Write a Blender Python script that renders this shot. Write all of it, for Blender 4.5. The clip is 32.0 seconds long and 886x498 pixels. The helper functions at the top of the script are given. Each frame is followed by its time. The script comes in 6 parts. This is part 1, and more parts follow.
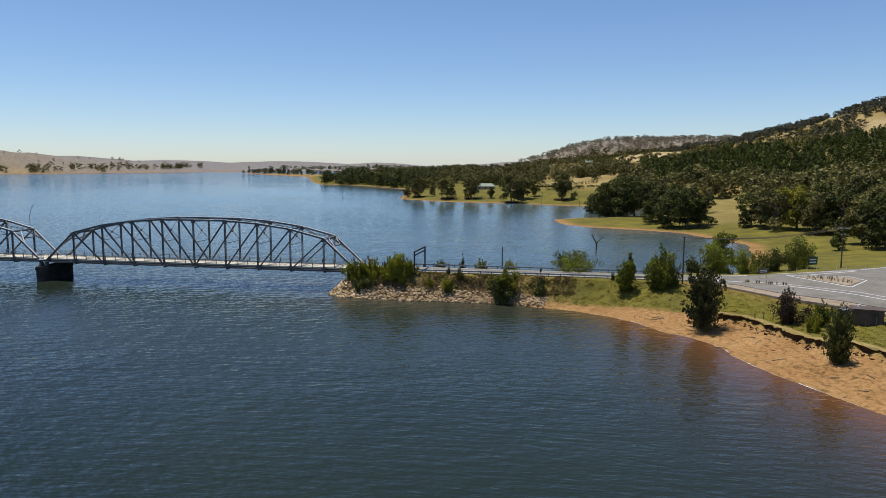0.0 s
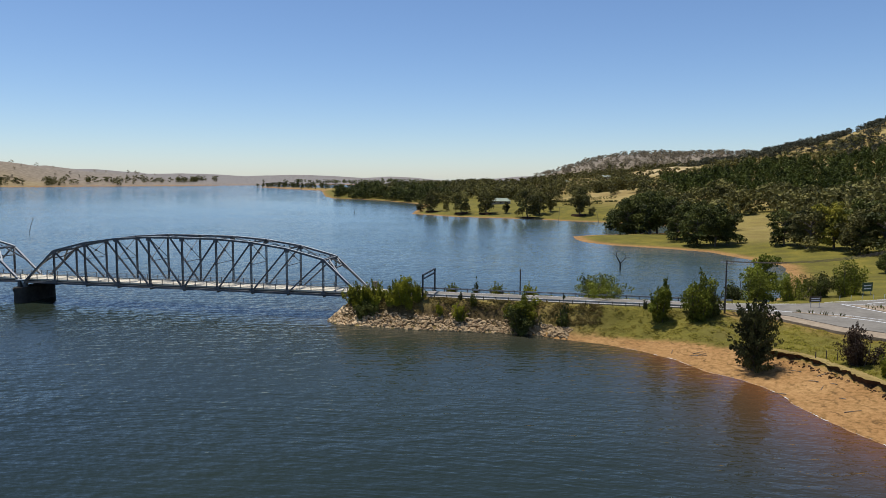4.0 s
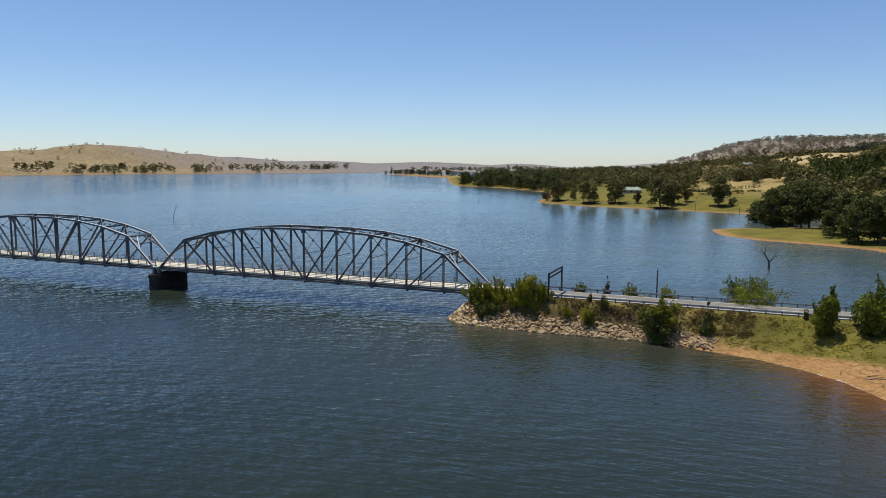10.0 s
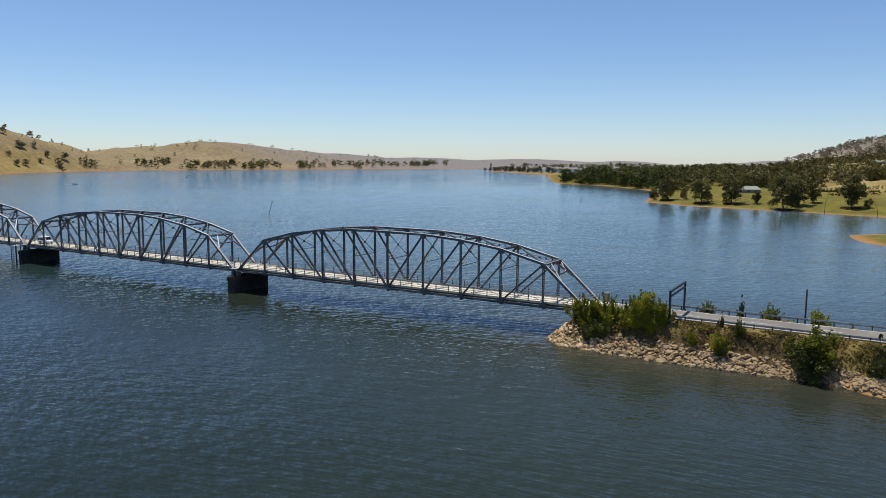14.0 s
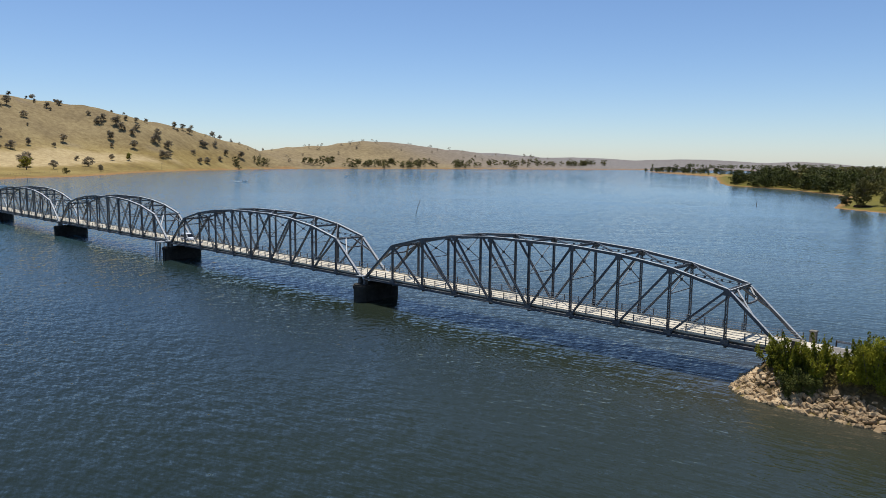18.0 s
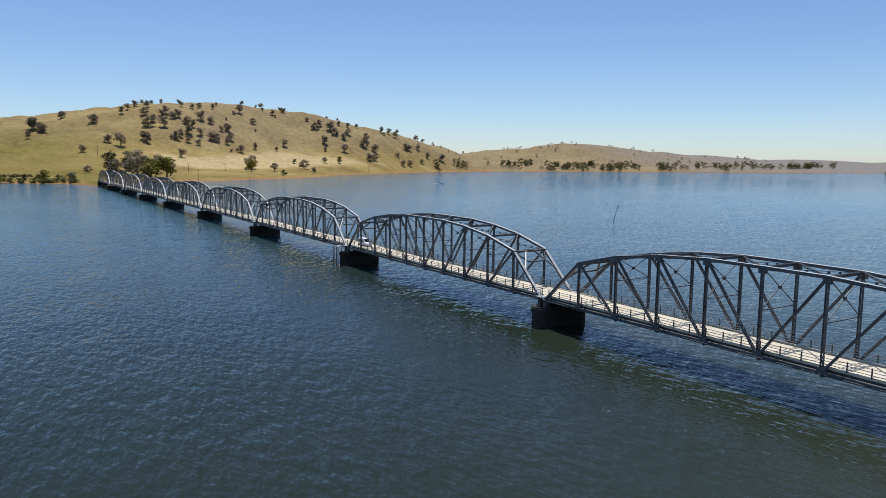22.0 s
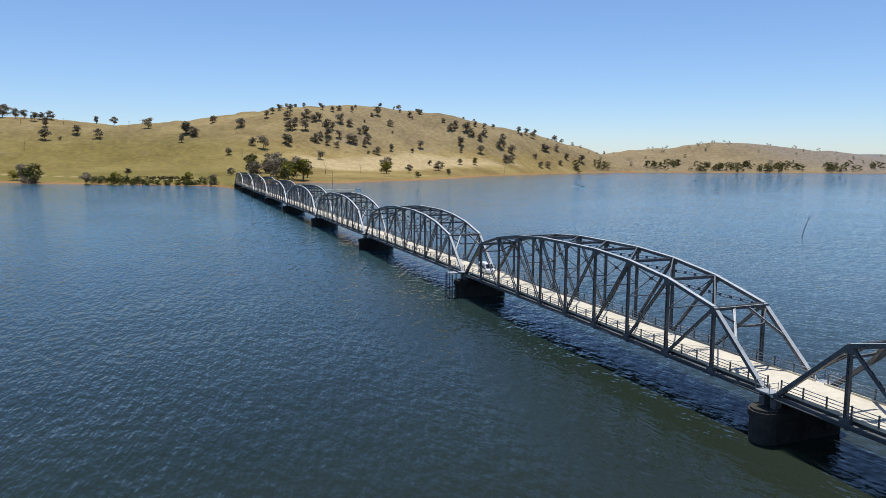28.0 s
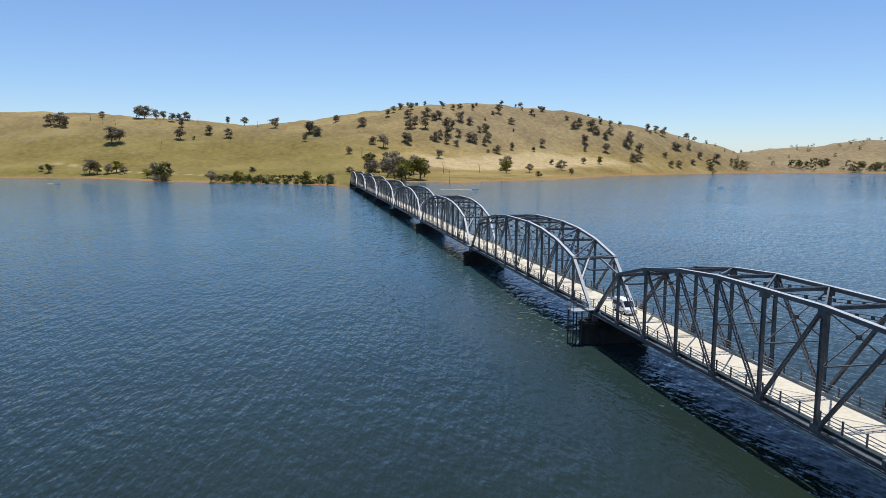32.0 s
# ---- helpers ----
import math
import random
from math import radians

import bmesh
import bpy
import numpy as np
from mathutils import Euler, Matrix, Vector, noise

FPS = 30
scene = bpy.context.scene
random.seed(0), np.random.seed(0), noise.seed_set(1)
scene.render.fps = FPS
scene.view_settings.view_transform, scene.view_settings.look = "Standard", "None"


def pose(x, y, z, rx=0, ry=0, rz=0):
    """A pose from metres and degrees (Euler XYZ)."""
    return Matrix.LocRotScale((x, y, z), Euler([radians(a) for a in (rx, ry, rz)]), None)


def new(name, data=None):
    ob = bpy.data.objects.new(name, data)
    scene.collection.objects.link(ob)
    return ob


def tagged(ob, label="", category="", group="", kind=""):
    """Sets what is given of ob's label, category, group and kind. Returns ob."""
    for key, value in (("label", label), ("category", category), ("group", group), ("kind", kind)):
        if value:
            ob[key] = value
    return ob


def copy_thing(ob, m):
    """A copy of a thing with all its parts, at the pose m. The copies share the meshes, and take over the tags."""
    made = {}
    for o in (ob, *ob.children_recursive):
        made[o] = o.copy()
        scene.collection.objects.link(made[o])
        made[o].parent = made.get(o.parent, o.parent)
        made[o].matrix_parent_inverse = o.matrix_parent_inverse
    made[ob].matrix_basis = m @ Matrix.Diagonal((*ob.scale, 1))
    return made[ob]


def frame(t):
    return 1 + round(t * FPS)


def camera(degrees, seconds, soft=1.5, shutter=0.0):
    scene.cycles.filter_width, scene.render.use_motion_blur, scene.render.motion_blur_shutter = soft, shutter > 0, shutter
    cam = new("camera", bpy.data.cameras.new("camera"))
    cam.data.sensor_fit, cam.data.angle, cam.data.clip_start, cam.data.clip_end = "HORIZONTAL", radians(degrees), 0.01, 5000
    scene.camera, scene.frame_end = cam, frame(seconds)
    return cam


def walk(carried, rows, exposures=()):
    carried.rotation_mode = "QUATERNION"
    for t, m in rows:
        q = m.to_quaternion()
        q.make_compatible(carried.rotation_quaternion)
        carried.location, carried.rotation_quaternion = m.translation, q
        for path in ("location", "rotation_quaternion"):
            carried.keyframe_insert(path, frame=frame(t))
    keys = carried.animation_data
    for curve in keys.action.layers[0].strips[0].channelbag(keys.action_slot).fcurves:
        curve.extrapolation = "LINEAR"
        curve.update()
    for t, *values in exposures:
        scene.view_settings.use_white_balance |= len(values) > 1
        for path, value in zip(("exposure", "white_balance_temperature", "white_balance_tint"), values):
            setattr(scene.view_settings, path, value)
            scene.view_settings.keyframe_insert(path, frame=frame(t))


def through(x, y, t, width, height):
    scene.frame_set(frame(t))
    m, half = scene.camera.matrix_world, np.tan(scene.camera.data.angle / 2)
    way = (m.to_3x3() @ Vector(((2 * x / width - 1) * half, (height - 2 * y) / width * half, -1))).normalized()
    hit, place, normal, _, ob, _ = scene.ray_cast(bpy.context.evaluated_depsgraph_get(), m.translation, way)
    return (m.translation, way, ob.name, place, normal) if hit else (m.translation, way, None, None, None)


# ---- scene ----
from collections import defaultdict

# ---- camera and its path ----
PATH = [
    (0, 51.50, -155.99, 29.69, 83.148, -0.139, 11.440),
    (0.5, 50.80, -152.53, 29.79, 83.227, -0.227, 11.538),
    (1, 50.23, -149.49, 29.86, 83.369, -0.209, 11.792),
    (1.5, 49.78, -146.95, 29.88, 83.594, -0.256, 11.951),
    (2, 49.43, -144.93, 29.84, 83.887, -0.252, 12.039),
    (2.5, 49.23, -143.46, 29.77, 84.133, -0.254, 12.096),
    (4.5, 48.80, -139.66, 29.52, 84.275, -0.401, 13.238),
    (5, 48.77, -139.21, 29.47, 84.191, -0.418, 14.323),
    (5.5, 48.72, -138.85, 29.43, 84.103, -0.360, 15.410),
    (6, 48.62, -138.51, 29.45, 84.008, -0.285, 16.293),
    (6.5, 48.58, -138.20, 29.58, 83.916, -0.275, 17.088),
    (7, 48.53, -137.87, 29.75, 83.788, -0.291, 17.974),
    (7.5, 48.42, -137.39, 29.91, 83.629, -0.252, 18.874),
    (8, 48.18, -136.70, 30.05, 83.511, -0.223, 19.497),
    (8.5, 47.84, -135.72, 30.16, 83.394, -0.221, 19.943),
    (9, 47.41, -134.50, 30.23, 83.346, -0.214, 20.552),
    (9.5, 46.87, -133.12, 30.27, 83.265, -0.231, 21.533),
    (10, 46.25, -131.54, 30.31, 83.187, -0.269, 22.545),
    (10.5, 45.58, -129.80, 30.35, 83.136, -0.311, 23.439),
    (11, 44.87, -127.95, 30.35, 83.113, -0.359, 24.258),
    (11.5, 44.06, -126.01, 30.31, 83.047, -0.392, 25.284),
    (12, 43.17, -124.03, 30.28, 83.040, -0.441, 26.284),
    (12.5, 42.25, -121.96, 30.26, 82.979, -0.487, 27.325),
    (13, 41.25, -119.74, 30.25, 82.981, -0.478, 28.347),
    (13.5, 40.15, -117.40, 30.18, 82.947, -0.402, 29.361),
    (14, 39.02, -115.00, 30.09, 82.894, -0.411, 30.422),
    (14.5, 37.88, -112.60, 29.97, 82.867, -0.392, 31.460),
    (16.5, 33.16, -103.03, 29.71, 82.793, -0.401, 36.340),
    (17, 31.65, -100.79, 29.62, 82.806, -0.409, 37.927),
    (17.5, 29.98, -98.45, 29.55, 82.806, -0.507, 40.110),
    (18, 28.21, -96.05, 29.44, 82.781, -0.625, 42.747),
    (18.5, 26.38, -93.68, 29.33, 82.812, -0.683, 45.235),
    (19, 24.53, -91.38, 29.22, 82.816, -0.720, 47.423),
    (19.5, 22.75, -89.15, 29.14, 82.804, -0.799, 49.825),
    (20, 21.00, -87.02, 29.09, 82.807, -0.720, 51.921),
    (20.5, 19.19, -85.00, 29.04, 82.813, -0.662, 53.736),
    (21, 17.23, -83.07, 28.98, 82.841, -0.621, 55.561),
    (21.5, 15.06, -81.19, 28.90, 82.866, -0.492, 57.140),
    (22, 12.69, -79.27, 28.84, 82.852, -0.483, 58.472),
    (22.5, 10.17, -77.28, 28.81, 82.838, -0.446, 60.016),
    (23, 7.51, -75.29, 28.77, 82.841, -0.519, 60.773),
    (23.5, 4.72, -73.40, 28.70, 82.812, -0.558, 61.294),
    (24, 1.74, -71.59, 28.69, 82.799, -0.552, 61.840),
    (24.5, -1.45, -69.77, 28.74, 82.774, -0.637, 62.356),
    (25, -4.82, -67.89, 28.81, 82.731, -0.636, 63.525),
    (25.5, -8.44, -66.01, 28.86, 82.745, -0.589, 64.504),
    (27.5, -23.69, -58.82, 28.87, 82.857, 0.047, 68.111),
    (28, -27.74, -56.99, 28.83, 82.869, -0.220, 69.384),
    (28.5, -31.77, -54.98, 28.85, 82.855, -0.215, 70.081),
    (29, -35.87, -53.02, 28.90, 82.863, -0.211, 71.656),
    (29.5, -40.07, -51.23, 28.92, 82.871, -0.067, 73.849),
    (30, -44.37, -49.61, 28.88, 82.882, -0.083, 76.246),
    (30.5, -48.74, -48.11, 28.77, 82.866, -0.166, 76.688),
    (31, -53.25, -46.74, 28.65, 82.852, -0.295, 77.455),
    (31.5, -57.94, -45.43, 28.60, 82.819, -0.358, 78.427),
    (32, -62.78, -44.15, 28.65, 82.755, -0.250, 78.993),
]
cam = camera(63.4, 32.0, 0.75)
walk(cam, [(t, pose(x, y, z, rx, 0, rz) @ pose(0, 0, 0, 0, 0, -roll)) for t, x, y, z, rx, roll, rz in PATH], [(0, 0.0, 6250, 10), (20, 0.0, 6200, 10), (28, 0.08, 6000, 10), (32, 0.1, 6000, 10)])

# ---- world and sun ----
SUN_DIR = Vector((-0.235, 0.087, 1.0)).normalized()
world = bpy.data.worlds.new("sky")
scene.world = world
world.use_nodes = True
wn = world.node_tree.nodes
sky = wn.new("ShaderNodeTexSky")
sky.sky_type = "NISHITA"
sky.sun_disc = False
sky.sun_elevation = math.asin(SUN_DIR.z)
sky.sun_rotation = math.atan2(SUN_DIR.x, SUN_DIR.y)
sky.altitude = 200
sky.air_density, sky.dust_density, sky.ozone_density = 0.88, 0.22, 5.8
wn["Background"].inputs[1].default_value = 0.116
tint = wn.new("ShaderNodeMix")
tint.data_type, tint.blend_type = "RGBA", "MULTIPLY"
tint.inputs[0].default_value, tint.inputs[7].default_value = 1.0, (1.0, 0.985, 0.995, 1)
world.node_tree.links.new(sky.outputs[0], tint.inputs[6])
world.node_tree.links.new(tint.outputs[2], wn["Background"].inputs[0])
sun = new("sun", bpy.data.lights.new("sun", "SUN"))
sun.data.energy, sun.data.angle, sun.data.color = 4.6, radians(0.53), (1.0, 0.95, 0.87)
sun.rotation_euler = SUN_DIR.to_track_quat("Z", "Y").to_euler()

# ---- materials ----


def mat(name, rough=0.7, metal=0.0):
    m = bpy.data.materials.new(name)
    m.use_nodes = True
    b = m.node_tree.nodes["Principled BSDF"]
    b.inputs["Roughness"].default_value, b.inputs["Metallic"].default_value = rough, metal
    if rough >= 0.8:
        b.inputs["Specular IOR Level"].default_value = 0.08
    return m, m.node_tree.nodes, m.node_tree.links, b


def noise_node(n, l, scale, detail=4, rough=0.55, coords="pos", stretch=None):
    t = n.new("ShaderNodeTexNoise")
    t.inputs["Scale"].default_value, t.inputs["Detail"].default_value, t.inputs["Roughness"].default_value = scale, detail, rough
    if coords == "pos":
        src = n.new("ShaderNodeNewGeometry").outputs["Position"]
    else:
        src = n.new("ShaderNodeTexCoord").outputs["Object"]
    if stretch:
        mp = n.new("ShaderNodeMapping")
        mp.inputs["Scale"].default_value = stretch[:3]
        if len(stretch) > 3:
            mp.inputs["Rotation"].default_value = (0, 0, radians(stretch[3]))
        l.new(src, mp.inputs[0])
        src = mp.outputs[0]
    l.new(src, t.inputs["Vector"])
    return t.outputs[0]


def ramp(n, l, src, stops):
    r = n.new("ShaderNodeValToRGB")
    e = r.color_ramp.elements
    while len(e) < len(stops):
        e.new(0.5)
    for k, (p, c) in zip(e, stops):
        k.position, k.color = p, (*c, 1)
    l.new(src, r.inputs[0])
    return r.outputs[0]


def mix(n, l, fac, a, b, mode="MIX"):
    m = n.new("ShaderNodeMix")
    m.data_type, m.blend_type = "RGBA", mode
    for sock, v in ((m.inputs[0], fac), (m.inputs[6], a), (m.inputs[7], b)):
        if isinstance(v, (int, float)):
            sock.default_value = v
        elif isinstance(v, tuple):
            sock.default_value = (*v, 1)
        else:
            l.new(v, sock)
    return m.outputs[2]


def math_node(n, l, op, a, b=None, clamp=False):
    m = n.new("ShaderNodeMath")
    m.operation, m.use_clamp = op, clamp
    for sock, v in zip(m.inputs, (a, b)):
        if v is None:
            continue
        if isinstance(v, (int, float)):
            sock.default_value = v
        else:
            l.new(v, sock)
    return m.outputs[0]


def bump(n, l, b, h, strength=0.3, dist=0.05):
    k = n.new("ShaderNodeBump")
    k.inputs["Strength"].default_value, k.inputs["Distance"].default_value = strength, dist
    l.new(h, k.inputs["Height"])
    l.new(k.outputs[0], b.inputs["Normal"])
    return k


def plain(name, dark, light, scale, rough=0.7, metal=0.0, bump_dist=0.01, coords="pos", random_tint=0.0):
    """A surface of two tones mottled at two sizes, with fine relief."""
    m, n, l, b = mat(name, rough, metal)
    big = noise_node(n, l, scale * 0.13, 3, 0.6, coords)
    fine = noise_node(n, l, scale, 5, 0.65, coords)
    f = mix(n, l, 0.5, big, fine)
    col = ramp(n, l, f, [(0.36, dark), (0.64, light)])
    if random_tint:
        rnd = n.new("ShaderNodeObjectInfo").outputs["Random"]
        col = mix(n, l, random_tint, col, ramp(n, l, rnd, [(0.0, tuple(c * 0.45 for c in dark)), (1.0, tuple(min(1, c * 1.35) for c in light))]))
    l.new(col, b.inputs["Base Color"])
    if bump_dist:
        bump(n, l, b, fine, 0.5, bump_dist)
    return m


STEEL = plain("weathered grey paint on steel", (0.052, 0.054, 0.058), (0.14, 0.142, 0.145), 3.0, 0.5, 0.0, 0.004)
# Sunlight on upward steel faces, painted as a paler second tone
SUNLIT_PAINT = plain("pale grey paint imitating sunlit steel", (0.34, 0.35, 0.345), (0.52, 0.53, 0.52), 3.0, 0.5, 0.0, 0.004)
DECK_CONCRETE = plain("sunlit pale concrete deck", (0.50, 0.44, 0.33), (0.66, 0.59, 0.46), 2.0, 0.85, 0, 0.004)
PIER_CONCRETE = plain("very dark pier concrete", (0.018, 0.017, 0.015), (0.07, 0.064, 0.055), 1.1, 0.9, 0, 0.02)
RAIL = plain("galvanised rail", (0.22, 0.23, 0.24), (0.42, 0.43, 0.43), 6, 0.5, 0.2, 0.0)
DARK_STEEL = plain("dark blue-grey painted steel", (0.012, 0.015, 0.02), (0.04, 0.046, 0.055), 3, 0.5, 0, 0.003)
GRAVEL = plain("pinkish gravel", (0.2, 0.15, 0.1), (0.38, 0.3, 0.21), 3.0, 0.95, 0, 0.02)
ASPHALT = plain("worn grey asphalt", (0.15, 0.135, 0.112), (0.245, 0.22, 0.182), 1.4, 0.9, 0, 0.006)
LINE_PAINT = plain("road line paint", (0.6, 0.6, 0.58), (0.8, 0.8, 0.78), 5, 0.7, 0, 0.0)
DARK_WOOD = plain("dark weathered timber", (0.05, 0.042, 0.035), (0.13, 0.11, 0.09), 4, 0.85, 0, 0.01)
DEAD_WOOD = plain("grey dead wood", (0.08, 0.07, 0.06), (0.2, 0.18, 0.16), 3, 0.9, 0, 0.01)
BARK = plain("gum tree bark", (0.07, 0.055, 0.042), (0.24, 0.2, 0.16), 2, 0.9, 0, 0.02, "obj")
FOAM = plain("white wake foam", (0.5, 0.5, 0.48), (0.75, 0.76, 0.75), 0.6, 0.8, 0, 0.0)


def water_material():
    m, n, l, b = mat("lake water", 0.035)
    b.inputs["IOR"].default_value = 1.333
    b.inputs["Specular IOR Level"].default_value = 0.43
    att = n.new("ShaderNodeAttribute")
    att.attribute_name = "shallow"
    patch = noise_node(n, l, 0.012, 3, 0.5)
    deep = ramp(n, l, patch, [(0.35, (0.0120, 0.0185, 0.0115)), (0.65, (0.0180, 0.0255, 0.0150))])
    # Open water's own blue, with reflected sky painted into the body colour
    sky_body = n.new("ShaderNodeAttribute")
    sky_body.attribute_name = "open_water_sky"
    deep = mix(n, l, sky_body.outputs["Fac"], deep, (0.042, 0.108, 0.140))
    # Silt near the causeway; north of the bridge it paints horizon reflection
    silt_and_sky = n.new("ShaderNodeAttribute")
    silt_and_sky.attribute_name = "silt_and_sky"
    deep = mix(n, l, silt_and_sky.outputs["Fac"], deep, (0.105, 0.112, 0.090))
    col = mix(n, l, att.outputs["Fac"], deep, (0.135, 0.056, 0.021))
    l.new(col, b.inputs["Base Color"])
    total = None
    place = n.new("ShaderNodeNewGeometry").outputs["Position"]
    for scale, amount, stretch in ((0.09, 0.30, (0.6, 1.3, 1, -12)), (0.58, 0.225, (0.52, 1.4, 1, -12)), (1.6, 0.055, (0.55, 1.4, 1, -20))):
        mp = n.new("ShaderNodeMapping")
        mp.inputs["Scale"].default_value, mp.inputs["Rotation"].default_value = stretch[:3], (0, 0, radians(stretch[3]))
        l.new(place, mp.inputs[0])
        level = []
        for step in ((0, 0, 0), (0.12 / scale, 0, 0), (0, 0.12 / scale, 0)):
            t = n.new("ShaderNodeTexNoise")
            t.inputs["Scale"].default_value, t.inputs["Detail"].default_value, t.inputs["Roughness"].default_value = scale, 2.2, 0.55
            shift = n.new("ShaderNodeVectorMath")
            shift.inputs[1].default_value = step
            l.new(mp.outputs[0], shift.inputs[0])
            l.new(shift.outputs[0], t.inputs["Vector"])
            level.append(t.outputs[0])
        slope = n.new("ShaderNodeCombineXYZ")
        for k in (0, 1):
            l.new(math_node(n, l, "MULTIPLY", math_node(n, l, "SUBTRACT", level[0], level[k + 1]), amount * scale / 0.12), slope.inputs[k])
        if total is None:
            total = slope.outputs[0]
        else:
            add = n.new("ShaderNodeVectorMath")
            l.new(total, add.inputs[0])
            l.new(slope.outputs[0], add.inputs[1])
            total = add.outputs[0]
    chop = n.new("ShaderNodeAttribute")
    chop.attribute_name = "chop"
    calm = n.new("ShaderNodeVectorMath")
    calm.operation = "SCALE"
    l.new(total, calm.inputs[0])
    l.new(chop.outputs["Fac"], calm.inputs["Scale"])
    total = calm.outputs[0]
    up = n.new("ShaderNodeVectorMath")
    up.inputs[1].default_value = (0.028, -0.015, 1)
    l.new(total, up.inputs[0])
    norm = n.new("ShaderNodeVectorMath")
    norm.operation = "NORMALIZE"
    l.new(up.outputs[0], norm.inputs[0])
    l.new(norm.outputs[0], b.inputs["Normal"])
    return m


def ground_material():
    m, n, l, b = mat("ground of dry grass, green grass and sand", 0.95)
    big = noise_node(n, l, 0.012, 4, 0.6)
    mid = noise_node(n, l, 0.11, 5, 0.65)
    fine = noise_node(n, l, 1.6, 5, 0.7)
    dry = ramp(n, l, mix(n, l, 0.45, big, mid), [(0.36, (0.175, 0.120, 0.042)), (0.5, (0.285, 0.203, 0.073)), (0.62, (0.40, 0.300, 0.118))])
    green = ramp(n, l, mid, [(0.36, (0.078, 0.082, 0.012)), (0.5, (0.126, 0.118, 0.018)), (0.64, (0.205, 0.165, 0.032))])
    sand = ramp(n, l, mix(n, l, 0.5, mid, fine), [(0.30, (0.11, 0.056, 0.02)), (0.42, (0.30, 0.158, 0.058)), (0.66, (0.42, 0.245, 0.10))])
    a1 = n.new("ShaderNodeAttribute")
    a1.attribute_name = "green"
    a2 = n.new("ShaderNodeAttribute")
    a2.attribute_name = "sand"
    gfac = math_node(n, l, "ADD", a1.outputs["Fac"], math_node(n, l, "MULTIPLY", math_node(n, l, "SUBTRACT", mid, 0.5), 1.2), True)
    col = mix(n, l, gfac, dry, green)
    a3 = n.new("ShaderNodeAttribute")
    a3.attribute_name = "pale"
    col = mix(n, l, a3.outputs["Fac"], col, ramp(n, l, mid, [(0.35, (0.42, 0.31, 0.155)), (0.65, (0.58, 0.45, 0.245))]))
    sfac = math_node(n, l, "ADD", a2.outputs["Fac"], math_node(n, l, "MULTIPLY", math_node(n, l, "SUBTRACT", fine, 0.5), math_node(n, l, "MULTIPLY", a2.outputs["Fac"], 1.2)), True)
    # Bare western slopes; on the far hills this tone paints in haze
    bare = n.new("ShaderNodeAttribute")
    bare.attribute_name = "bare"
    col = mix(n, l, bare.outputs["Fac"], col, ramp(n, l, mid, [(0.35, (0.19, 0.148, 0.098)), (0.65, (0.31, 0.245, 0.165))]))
    # Dark brown tone between the causeway rocks and in patches above them
    dark_ground = n.new("ShaderNodeAttribute")
    dark_ground.attribute_name = "soil"
    # Distance haze mixed into the ground colour
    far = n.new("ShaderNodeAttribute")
    far.attribute_name = "painted_haze"
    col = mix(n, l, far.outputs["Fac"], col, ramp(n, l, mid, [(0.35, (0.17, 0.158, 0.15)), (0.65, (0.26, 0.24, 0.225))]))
    # old water lines and washed-up twigs across the sand
    xyz = n.new("ShaderNodeSeparateXYZ")
    l.new(n.new("ShaderNodeNewGeometry").outputs["Position"], xyz.inputs[0])
    bent = math_node(n, l, "ADD", math_node(n, l, "MULTIPLY", xyz.outputs["Z"], 16.0), math_node(n, l, "MULTIPLY", noise_node(n, l, 0.35, 4, 0.6), 16.0))
    wave = math_node(n, l, "SINE", bent)
    broken = noise_node(n, l, 0.5, 4, 0.7)
    strand = math_node(n, l, "MULTIPLY", ramp(n, l, wave, [(0.62, (0, 0, 0)), (0.95, (1, 1, 1))]), ramp(n, l, broken, [(0.44, (0, 0, 0)), (0.6, (1, 1, 1))]))
    sand = mix(n, l, math_node(n, l, "MULTIPLY", strand, 0.75), sand, (0.10, 0.055, 0.022))
    col = mix(n, l, sfac, col, sand)
    col = mix(n, l, dark_ground.outputs["Fac"], col, ramp(n, l, fine, [(0.35, (0.045, 0.028, 0.014)), (0.65, (0.13, 0.085, 0.045))]))
    dark = mix(n, l, 0.35, col, ramp(n, l, fine, [(0.3, (0.25, 0.25, 0.25)), (0.6, (1, 1, 1))]), "MULTIPLY")
    l.new(dark, b.inputs["Base Color"])
    bump(n, l, b, fine, 0.8, 0.15)
    return m


WATER = water_material()
GROUND = ground_material()

# ---- mesh helpers ----


